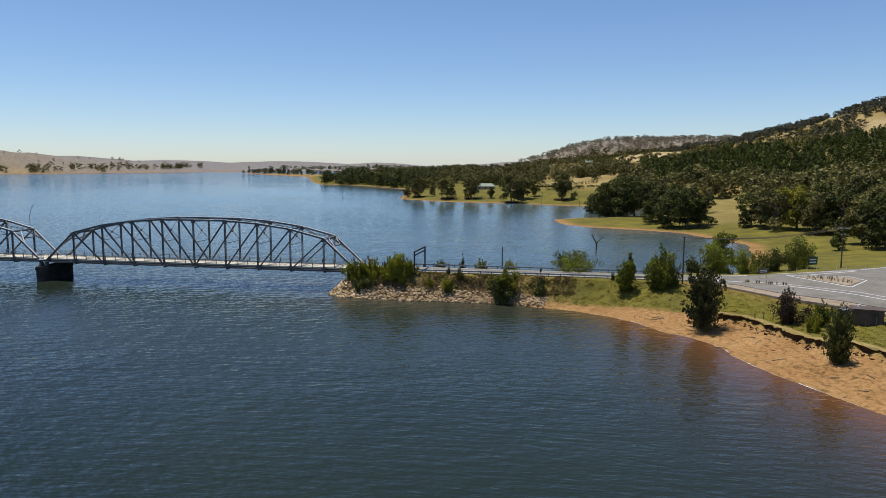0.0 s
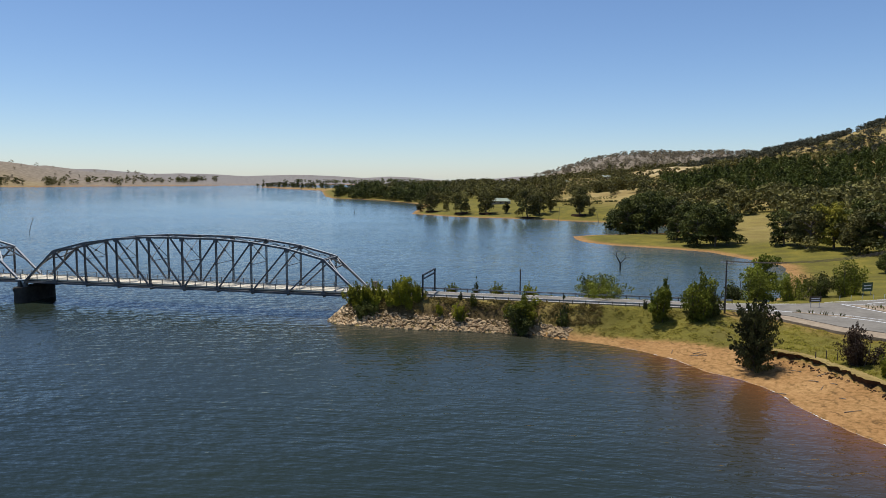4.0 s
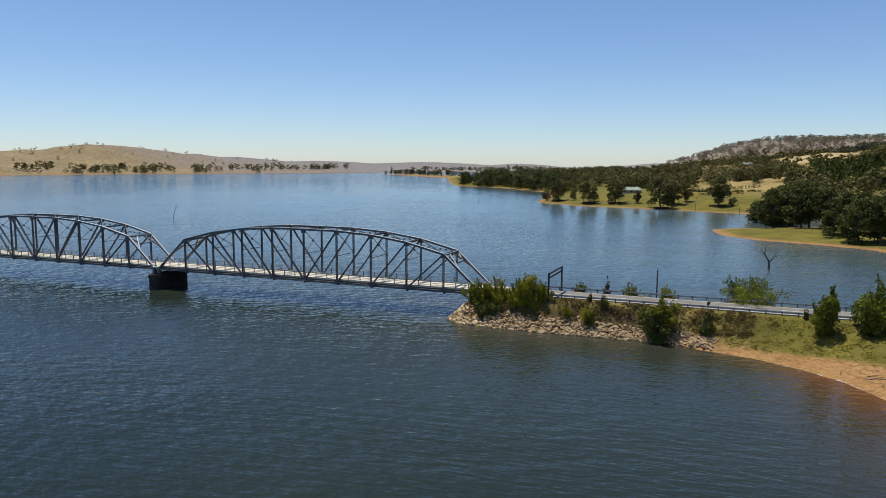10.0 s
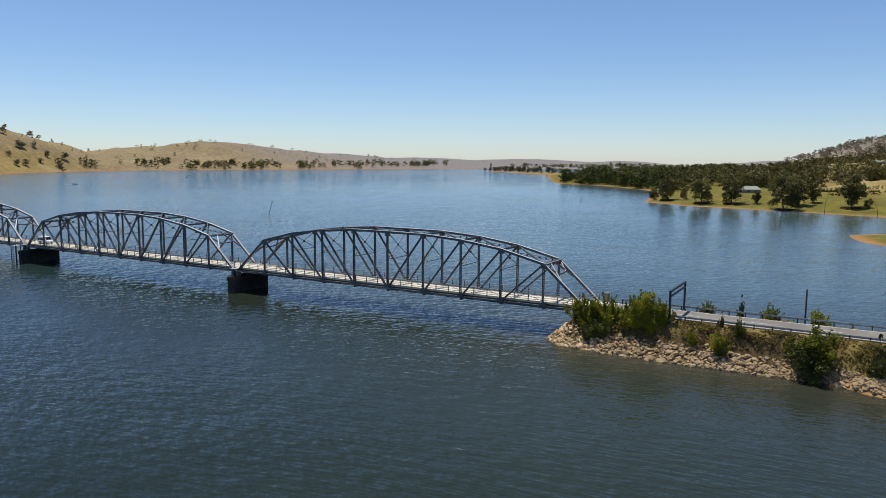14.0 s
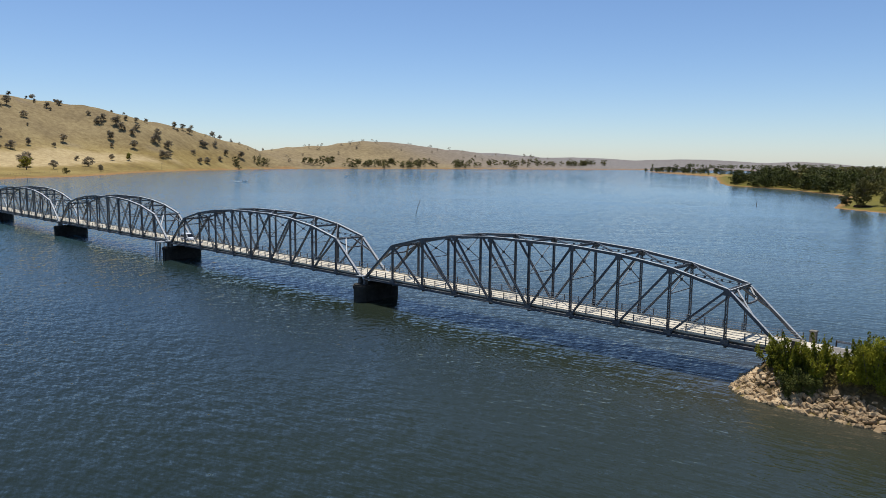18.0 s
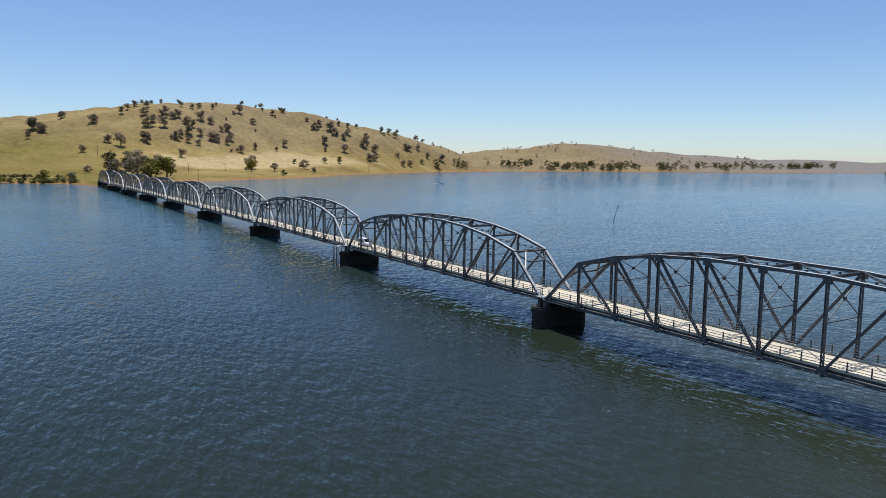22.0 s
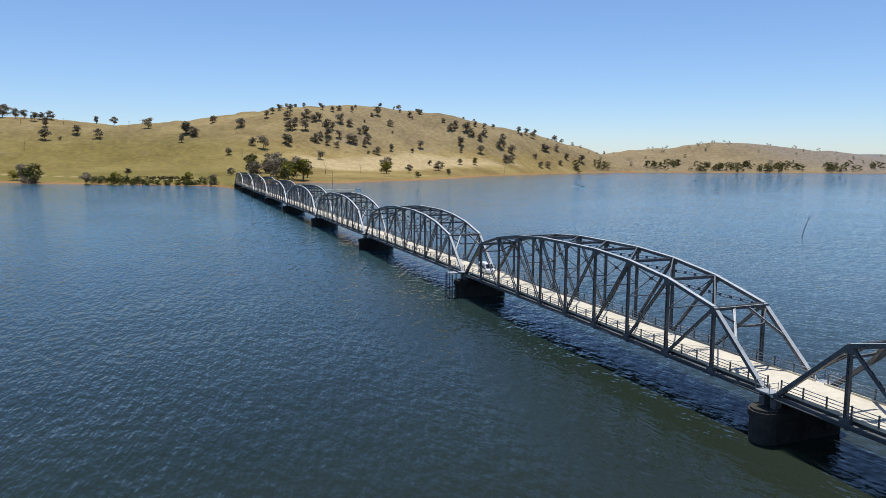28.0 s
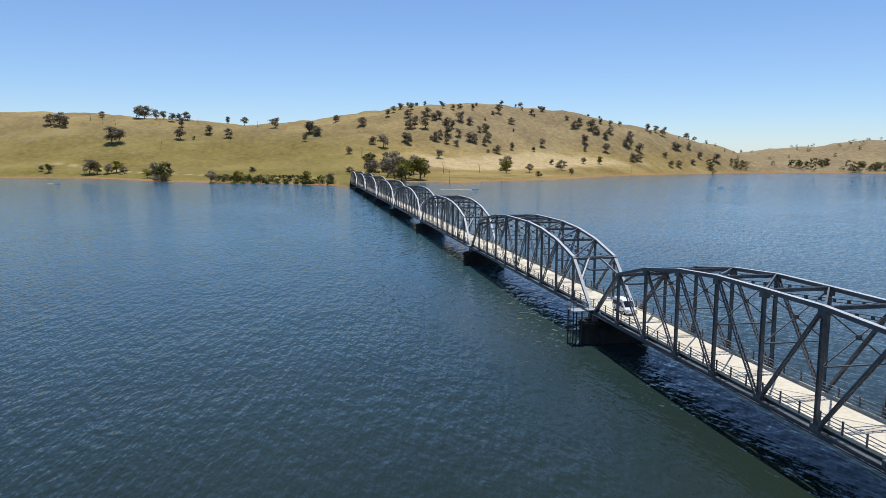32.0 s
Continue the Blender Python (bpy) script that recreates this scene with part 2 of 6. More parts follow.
class Build:
    """Collects vertices and faces of one mesh."""

    def __init__(self):
        self.v, self.f = [], []

    def add(self, vs, fs):
        k = len(self.v)
        self.v += [tuple(p) for p in vs]
        self.f += [tuple(i + k for i in q) for q in fs]
        return self

    def box(self, c, s, rz=0.0):
        x, y, z = s[0] / 2, s[1] / 2, s[2] / 2
        co, si = math.cos(rz), math.sin(rz)
        vs = [(c[0] + a * x * co - d * y * si, c[1] + a * x * si + d * y * co, c[2] + e * z) for e in (-1, 1) for a, d in ((-1, -1), (1, -1), (1, 1), (-1, 1))]
        return self.add(vs, [(3, 2, 1, 0), (4, 5, 6, 7), (0, 1, 5, 4), (1, 2, 6, 5), (2, 3, 7, 6), (3, 0, 4, 7)])

    def beam(self, a, b, w, h, side=(0, 1, 0)):
        """A bar from a to b, w wide along side and h deep."""
        a, b = Vector(a), Vector(b)
        d = (b - a).normalized()
        s = Vector(side)
        s = (s - d * s.dot(d)).normalized()
        u = d.cross(s)
        vs = [p + s * (i * w / 2) + u * (j * h / 2) for p in (a, b) for i, j in ((-1, -1), (1, -1), (1, 1), (-1, 1))]
        return self.add(vs, [(3, 2, 1, 0), (4, 5, 6, 7), (0, 1, 5, 4), (1, 2, 6, 5), (2, 3, 7, 6), (3, 0, 4, 7)])

    def laced(self, a, b, w, h, side=(0, 1, 0), pitch=0.55, flange=0.055):
        """Two channels joined by zigzag lacing bars on both faces."""
        a, b = Vector(a), Vector(b)
        d = b - a
        length = d.length
        d.normalize()
        s = Vector(side)
        s = (s - d * s.dot(d)).normalized()
        u = d.cross(s)
        for k in (-1, 1):
            self.beam(a + s * k * w / 2, b + s * k * w / 2, flange, h, side)
        n = max(2, int(length / pitch))
        for k in (-1, 1):
            for i in range(n):
                p = a + d * (length * i / n) + u * k * h * 0.46 + s * (w / 2 if i % 2 else -w / 2)
                q = a + d * (length * (i + 1) / n) + u * k * h * 0.46 + s * (-w / 2 if i % 2 else w / 2)
                self.beam(p, q, 0.02, 0.07, u)
        return self

    def cone(self, a, b, r0, r1, n=8, caps=True):
        a, b = Vector(a), Vector(b)
        d = (b - a).normalized()
        s = d.orthogonal().normalized()
        u = d.cross(s)
        vs = []
        for p, r in ((a, r0), (b, r1)):
            vs += [p + (s * math.cos(2 * math.pi * i / n) + u * math.sin(2 * math.pi * i / n)) * r for i in range(n)]
        fs = [(i, (i + 1) % n, n + (i + 1) % n, n + i) for i in range(n)]
        if caps:
            fs += [tuple(range(n - 1, -1, -1)), tuple(range(n, 2 * n))]
        return self.add(vs, fs)

    def extrude(self, outline, z0, z1, taper=1.0, centre=(0, 0)):
        n = len(outline)
        vs = [(x, y, z0) for x, y in outline] + [(centre[0] + (x - centre[0]) * taper, centre[1] + (y - centre[1]) * taper, z1) for x, y in outline]
        return self.add(vs, [(i, (i + 1) % n, n + (i + 1) % n, n + i) for i in range(n)] + [tuple(range(n - 1, -1, -1)), tuple(range(n, 2 * n))])

    def mesh(self, name, material, smooth=False):
        me = bpy.data.meshes.new(name)
        me.from_pydata(self.v, [], self.f)
        for m in material if isinstance(material, (list, tuple)) else (material,):
            me.materials.append(m)
        if smooth:
            me.polygons.foreach_set("use_smooth", [True] * len(me.polygons))
        me.update()
        return me


def part(name, build, material, parent=None, label="", smooth=False):
    ob = new(name, build if isinstance(build, bpy.types.Mesh) else build.mesh(name, material, smooth))
    ob.parent = parent
    if label:
        tagged(ob, label)
    return ob


def thing(name, place, label, category, group="", rz=0.0, kind=""):
    e = new(name)
    e.matrix_basis = pose(*place, 0, 0, rz)
    return tagged(e, label, category, group, kind)


# ---- ground and lake ----
EAST = [(-6.2, 0), (-5.6, -3), (-3, -5.9), (3, -7), (13, -7.3), (24, -6.8), (36, -6), (42, -8.8), (49, -11), (55, -14.7), (61, -20), (65.5, -27), (69.5, -29.8),
        (73, -36), (75, -44), (78, -50), (82, -57), (87.5, -66.6), (95, -80), (112, -130), (170, -300), (500, -1200), (6000, -5000), (6000, 6000), (-700, 6000), (-650, 2350), (-500, 2150),
        (-250, 2100), (-330, 1650), (-520, 1420), (-840, 1690), (-880, 1650), (-530, 1270), (-354, 858), (-315, 781), (-232, 726), (-164, 640), (-135, 594), (-121, 520), (-103, 418), (-66, 386), (-27, 377), (7, 367), (36, 353),
        (54, 349), (85, 335), (105, 300), (80, 262), (45, 240), (34, 227), (36.5, 208), (41, 195), (54, 182), (74, 174), (90, 164), (109, 122), (104, 92), (93, 52), (80, 27),
        (66, 13.5), (40, 11.5), (15, 11), (-4, 10), (-6.2, 6)]
WEST = [(-6000, -5000), (-1500, -1500), (-1250, -700), (-1096, -424), (-1072, -315), (-941, -202), (-895, -140), (-850, -60), (-815, -20), (-790, -7), (-755, -4), (-751, -2), (-751, 10),
        (-758, 13), (-800, 17), (-885, 60), (-910, 100), (-866, 130), (-930, 203), (-965, 270), (-1035, 339), (-1156, 438), (-1224, 524), (-1341, 710), (-1420, 909), (-1410, 1000),
        (-1357, 1281), (-1220, 1590), (-1060, 1950), (-900, 2250), (-650, 2600), (-700, 6000), (-6000, 6000)]


def inside_distance(poly, x, y):
    """Distance to the outline, positive inside."""
    best = np.full(x.shape, 1e12)
    inn = np.zeros(x.shape, bool)
    for (ax, ay), (bx, by) in zip(poly, poly[1:] + poly[:1]):
        dx, dy = bx - ax, by - ay
        t = np.clip(((x - ax) * dx + (y - ay) * dy) / (dx * dx + dy * dy), 0, 1)
        best = np.minimum(best, (x - ax - t * dx) ** 2 + (y - ay - t * dy) ** 2)
        if dy:
            cross = (ay > y) != (by > y)
            inn ^= cross & (x < (bx - ax) * (y - ay) / dy + ax)
    return np.where(inn, 1, -1) * np.sqrt(best)


def ridge(x, y, points, width):
    """A long hill: height falls off from a line of (x, y, height)."""
    out = np.zeros(x.shape)
    for (ax, ay, ah), (bx, by, bh) in zip(points, points[1:]):
        dx, dy = bx - ax, by - ay
        t = np.clip(((x - ax) * dx + (y - ay) * dy) / (dx * dx + dy * dy), 0, 1)
        d = np.sqrt((x - ax - t * dx) ** 2 + (y - ay - t * dy) ** 2) / width
        out = np.maximum(out, (ah + (bh - ah) * t) * np.where(d < 1, 0.5 + 0.5 * np.cos(np.pi * np.minimum(d, 1)), 0))
    return out


RIDGES = [
    ([(-1900, -1500, 90), (-1540, -600, 114), (-1640, -480, 106), (-1650, -358, 97), (-1676, -118, 76), (-1677, -6, 90), (-1671, 87, 92)], 760),
    ([(-1671, 60, 84), (-1660, 182, 116), (-1645, 267, 129), (-1626, 353, 135), (-1598, 450, 124), (-1563, 546, 106), (-1512, 663, 92), (-1440, 790, 64), (-1370, 860, 22)], 640),
    ([(-1990, 1150, 26), (-1873, 1315, 46), (-1824, 1379, 62), (-1732, 1487, 76), (-1679, 1543, 67), (-1616, 1606, 55), (-1531, 1684, 33), (-1440, 1758, 42), (-1330, 1900, 30), (-1250, 2050, 18)], 560),
    ([(-2500, 2300, 66), (-2326, 2410, 60), (-2172, 2544, 49), (-2000, 2678, 31), (-1807, 2808, 34), (-1551, 2953, 21), (-1366, 3042, 31), (-1121, 3140, 12), (-863, 3220, 18), (-705, 3259, 43), (-437, 3308, 34), (0, 3350, 30)], 700),
    ([(-280, 1850, 12), (-74, 1838, 24), (-13, 1841, 42), (61, 1842, 82), (207, 1836, 86), (347, 1820, 88), (700, 1800, 92)], 520),
    ([(200, 1330, 34), (323, 1317, 54), (417, 1297, 60), (504, 1272, 82), (558, 1254, 106), (655, 1215, 144), (800, 1000, 168), (900, 600, 166), (900, 0, 130)], 560),
    ([(60, 560, 14), (105, 520, 22), (153, 515, 33), (184, 509, 42), (238, 496, 55), (283, 482, 61), (327, 464, 69), (420, 350, 76), (480, 100, 76), (520, -300, 70)], 330),
    ([(-260, 1000, 12), (-57, 836, 14), (20, 842, 17), (57, 842, 22), (130, 839, 30), (200, 831, 36)], 420),
]
# edge between turf and sand along the beach
TURF_EDGE = [(36, -5.6), (44, -7.6), (53.7, -9.0), (58.7, -10.2), (63.4, -12.5), (68.8, -16), (75.1, -21.4), (79.1, -25.7), (82.3, -31.6), (85.3, -39.6), (89.9, -43), (93.4, -48.5), (100, -60), (125, -110)]
SAND_ZONE = TURF_EDGE + [(200, -300), (20, -300), (30, -12)]
MEADOW = [(100, 172), (121, 162), (140, 222), (152, 325), (146, 345), (120, 340), (112, 250)]
FIELD_HIGH = [(60, 1150), (105, 1000), (250, 1130), (300, 1240), (270, 1300), (120, 1330)]
FIELD_LOW = [(-15, 675), (54, 540), (70, 450), (0, 470), (-30, 560)]
FIELD_MID = [(-86, 1150), (-21, 1167), (60, 870), (60, 770), (0, 800)]
FIELD_SLOPE = [(425, 930), (490, 940), (515, 1030), (480, 1090), (440, 1060)]
PADDOCK = [(-1245, 135), (-1240, 212), (-1272, 289), (-1338, 380), (-1335, 472), (-1316, 554), (-1325, 600), (-1251, 440), (-1160, 310), (-1126, 205), (-1135, 140)]
ROAD_Z = 5.25
JUNCTION = [(75, -0.2), (82, -4), (88, -12), (96, -17), (104, -26), (120, -50), (140, -85), (151, -80), (134, -45), (126, -20), (124, 0), (130, 14), (150, 33), (200, 75), (195, 84), (140, 46), (122, 31), (110, 24), (97, 14.8), (84, 9), (75, 7.4)]


def smooth(a, b, t):
    t = np.clip((t - a) / (b - a), 0, 1)
    return t * t * (3 - 2 * t)


def wobble(x, y, size, seed):
    """Smooth irregular values between -1 and 1."""
    out = 0
    rng = np.random.RandomState(seed)
    for k in range(5):
        a, p = rng.rand(2) * 2 * np.pi
        s = 2 * np.pi / size * (0.6 + 0.9 * rng.rand())
        out = out + np.sin((x * np.cos(a) + y * np.sin(a)) * s + p + 1.3 * np.sin((x * np.sin(a) - y * np.cos(a)) * s * 0.7 + k))
    return out / 5


def land(x, y):
    """Height of the ground, and the distance inside the shore."""
    de, dw = inside_distance(EAST, x, y), inside_distance(WEST, x, y)
    d = np.maximum(de, dw) + 0.35 * wobble(x, y, 7, 3) + 0.9 * wobble(x, y, 16, 13) * smooth(50, 62, x) * smooth(3, 7, de) + 2.5 * wobble(x, y, 60, 4) * smooth(120, 320, np.hypot(x - 40, y))
    rid = np.zeros(x.shape)
    for pts, width in RIDGES:
        rid = np.maximum(rid, ridge(x, y, pts, width)) + 0.12 * np.minimum(rid, ridge(x, y, pts, width))
    dd = np.maximum(d, 0)
    inland = smooth(0, 1, dd / (420 - 200 * (x < -1000) * smooth(400, 600, y) * (1 - smooth(900, 1100, y))))
    h = 0.05 * np.minimum(dd, 30) + 2.5 * smooth(2, 60, dd) + rid * (0.12 + 0.88 * inland) * smooth(0, 60, dd)
    h = h + inland * (4.4 * wobble(x, y, 260, 5) + 3.6 * wobble(x, y, 110, 6) + 1.7 * wobble(x, y, 45, 9)) * smooth(5, 60, rid)
    # the near bank: rock slope along the causeway, beach and scarp beyond it
    steep = np.interp(dd, [0, 3.2, 6.2, 8], [0, 2.7, 5.0, 5.3])
    turf = -inside_distance(SAND_ZONE, x, y) + 0.5 * wobble(x, y, 5, 23)
    beach = np.interp(dd, [0, 3, 9.6, 16, 30, 60], [0, 0.45, 2.0, 2.9, 4.6, 5.3]) + 1.0 * smooth(-0.5, 0.4, turf) * smooth(70, 78, x) * (1 - smooth(2, 22, turf))
    beach = beach + smooth(0, 5, turf) * (1.3 * (1 - smooth(66, 76, x)) + 0.22 * wobble(x, y, 4.2, 24)) * (1 - smooth(40, 60, turf))
    w = smooth(36, 56, x) * (1 - smooth(8, 12, y) * (1 - smooth(70, 100, x)))
    near = steep * (1 - w) + beach * w + 0.12 * wobble(x, y, 3.5, 8) * smooth(0.5, 3, dd)
    nw = (1 - smooth(130, 260, np.hypot(x - 60, y))) * (1 - smooth(40, 90, y)) * (x > -60)
    h = h * (1 - nw) + near * nw
    ww = (x < -740) & (dd < 40) & (np.abs(y - 3.5) < 16)
    h = np.where(ww, np.maximum(h, np.minimum(dd * 1.0, 5.0)), h)
    h = np.where(d < 0, np.maximum(-6, d * 0.22), h)
    # levelled road bed
    flat = np.maximum((1 - smooth(5.2, 8.0, np.abs(y - 3.0))) * smooth(-4.5, 1.8, x) * (1 - smooth(80, 95, x)), smooth(-9, -1, inside_distance(JUNCTION, x, y)))
    flat = flat * (d > 0.5)
    h = h * (1 - flat) + (ROAD_Z - 0.12) * flat
    return h, d


def warped(lo, hi, centre, a, step):
    u0, u1 = math.asinh((lo - centre) / a), math.asinh((hi - centre) / a)
    n = int((u1 - u0) * a / step)
    return centre + a * np.sinh(np.linspace(u0, u1, n))


def sheet(name, xs, ys, z, material, smooth_faces=True):
    nx, ny = len(xs), len(ys)
    gx, gy = np.meshgrid(xs, ys)
    co = np.stack([gx, gy, z], -1).reshape(-1, 3).astype(np.float32)
    i = (np.arange(ny - 1)[:, None] * nx + np.arange(nx - 1)[None, :]).ravel()
    quads = np.stack([i, i + 1, i + 1 + nx, i + nx], -1).astype(np.int32)
    me = bpy.data.meshes.new(name)
    me.vertices.add(len(co))
    me.vertices.foreach_set("co", co.ravel())
    me.loops.add(quads.size)
    me.loops.foreach_set("vertex_index", quads.ravel())
    me.polygons.add(len(quads))
    me.polygons.foreach_set("loop_start", np.arange(0, quads.size, 4, dtype=np.int32))
    me.polygons.foreach_set("use_smooth", np.full(len(quads), smooth_faces))
    me.update(calc_edges=True)
    me.materials.append(material)
    return me, gx, gy


def attribute(me, name, values):
    me.attributes.new(name, "FLOAT", "POINT").data.foreach_set("value", values.ravel().astype(np.float32))


gxs, gys = warped(-4200, 2600, 55, 65, 0.95), warped(-2600, 4400, -18, 65, 0.95)
GX, GY = np.meshgrid(gxs, gys)
GH, GD = land(GX, GY)
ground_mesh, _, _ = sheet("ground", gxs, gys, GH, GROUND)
far_west = (GX < -500)
near_east = (np.hypot(GX - 60, GY) < 230)
green_amount = np.where(far_west, 0.46 * (1 - smooth(45, 115, GH)) * (1 - smooth(-20, 170, GY)) + 0.2 * (1 - smooth(3, 14, GH)),
                        np.where(GY > 120, 0.85 * (1 - smooth(6, 14, GH)), 0.3 + 0.55 * smooth(40, 52, GX)))
green_amount = green_amount * (1 - 0.5 * smooth(-4, 6, inside_distance(MEADOW, GX, GY)) * smooth(175, 200, GY))
sand_amount = np.where(near_east & (GY < 5), smooth(-0.7, 0.9, inside_distance(SAND_ZONE, GX, GY) - 0.5 * wobble(GX, GY, 5, 23)) * (GX > 34), np.where(far_west, 1 - smooth(0.5, 1.7, GH), 1 - smooth(0.04, 0.5, GH)))
attribute(ground_mesh, "green", green_amount)
shoulder = inside_distance(JUNCTION, GX, GY)
sand_amount = np.maximum(sand_amount, (1 - smooth(2, 7, -shoulder)) * smooth(-0.5, 0.5, -shoulder) * (GY < -1) * 0.8)
sand_amount = np.maximum(sand_amount, 0.5 * smooth(0.3, 0.7, wobble(GX, GY, 9, 31)) * (GX < 48) * near_east * (GY < 0))
attribute(ground_mesh, "soil", 0.85 * (1 - smooth(3.2, 4.6, GD)) * smooth(-0.2, 0.3, GD) * (1 - smooth(34, 40, GX)) * (GX > -12) * (GY < 9) * (GY > -15) + 0.6 * smooth(0.1, 0.6, wobble(GX, GY, 6, 71)) * (GX > 4) * (1 - smooth(16, 34, GX)) * (GD > 3.4) * (GY < -0.9) * (GY > -15))
attribute(ground_mesh, "sand", sand_amount)
pale = 0.78 * smooth(-6, 14, inside_distance(PADDOCK, GX, GY) + 9 * wobble(GX, GY, 60, 64))
track = np.abs(GX + 944 + 5 * wobble(GX, GY, 70, 61) - 0.78 * np.minimum(GY + 60, 0)) * (GX < -500)
pale = np.maximum(pale, 0.8 * far_west * (1 - smooth(1.5, 6.5, track)) * (1 - smooth(-30, 10, GY)) * smooth(-420, -380, GY))
terrace = smooth(0.35, 0.75, wobble(GX * 1.6, GY * 0.55, 55, 62)) * smooth(0.0, 0.5, wobble(GX, GY, 190, 63))
attribute(ground_mesh, "pale", pale + 0.8 * smooth(0.2, 0.7, wobble(GX, GY, 330, 33)) * (GY > 450) * (GX > -400) * (1 - smooth(40, 70, GH)) + 0.5 * smooth(-15, 30, np.max([inside_distance(f, GX, GY) for f in (FIELD_HIGH, FIELD_MID, FIELD_SLOPE)], axis=0)))
# Bare patches on the nearer western hills; hazy tone painted beyond them
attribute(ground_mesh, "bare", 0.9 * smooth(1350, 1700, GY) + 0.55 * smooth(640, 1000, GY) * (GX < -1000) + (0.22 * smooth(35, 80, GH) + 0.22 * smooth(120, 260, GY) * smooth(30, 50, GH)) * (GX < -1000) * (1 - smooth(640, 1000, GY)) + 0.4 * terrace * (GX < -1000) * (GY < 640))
# Haze greying, stronger towards the northern ranges
attribute(ground_mesh, "painted_haze", 0.8 * smooth(1350, 2100, GY))
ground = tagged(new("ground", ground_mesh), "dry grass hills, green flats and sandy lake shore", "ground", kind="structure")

wxs, wys = warped(-4200, 2600, 40, 60, 3.0), warped(-2600, 4400, 0, 60, 3.0)
WX, WY = np.meshgrid(wxs, wys)
_, WD = land(WX, WY)
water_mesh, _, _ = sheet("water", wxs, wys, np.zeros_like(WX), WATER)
near_shore = smooth(44, 62, WX) * (1 - smooth(-10, 5, WY)) * (1 - smooth(110, 200, np.hypot(WX - 60, WY)))
attribute(water_mesh, "shallow", np.exp(np.minimum(WD, 0) / 8.0) * (0.12 + 0.88 * near_shore))
attribute(water_mesh, "chop", 1 - 0.3 * smooth(150, 700, np.hypot(WX - 10, WY + 90)) * smooth(-420, -250, WX + 0.5 * WY) + 0.12 * (1 - smooth(-300, -60, WX + 0.5 * WY)) + 0.45 * (1 - smooth(-760, -420, WX)) + 0.4 * smooth(450, 900, WY) - 0.3 * smooth(40, 350, WY) * smooth(-500, -200, WX) + 0.16 * wobble(WX, WY, 150, 51) + 0.22 * wobble(WX * 0.35, WY, 48, 53))
# Where sky reflection is added as colour: far west and beyond the bridge
attribute(water_mesh, "open_water_sky", np.maximum(0.9 * (1 - smooth(-420, -70, WX)), 0.85 * smooth(0, 130, WY)))
attribute(water_mesh, "silt_and_sky", 0.15 * smooth(-125, -25, WY) * (1 - 0.6 * smooth(55, 90, WX) * (WY < 0)) * np.exp(np.minimum(inside_distance(EAST, WX, WY), 0) / 42.0) * (1 - smooth(150, 400, WY)) + 0.1 * smooth(-0.1, 0.7, wobble(WX, WY, 140, 52)) * (WY > -20) + 0.36 * smooth(5, 110, WY) * smooth(-700, -350, WX))
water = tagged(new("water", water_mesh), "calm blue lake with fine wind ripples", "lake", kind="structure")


def ground_height(x, y):
    h, _ = land(np.array([float(x)]), np.array([float(y)]))
    return float(h[0])


# ---- the bridge ----
PANEL, PITCH, WIDTH = 8.23, 83.5, 7.25
BOTTOM = 4.76
TOPS = [BOTTOM, 12.2, 14.22, 15.36, 15.9, 15.94, 15.9, 15.36, 14.22, 12.2, BOTTOM]
DECK_TOP = 5.35


def node(i, y, top):
    return Vector((-PANEL * i, y, TOPS[i] if top else BOTTOM))


def sunlit_plate(a, b, w, h, span):
    """A plate added on the upper face of a w by h bar from a to b, paled as if sunlit."""
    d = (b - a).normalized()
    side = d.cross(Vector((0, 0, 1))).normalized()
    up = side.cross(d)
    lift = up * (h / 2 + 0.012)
    part("sunlit_plate", Build().beam(a + lift, b + lift, w + 0.05, 0.024, side), SUNLIT_PAINT, span, "pale plate imitating a sunlit steel face")


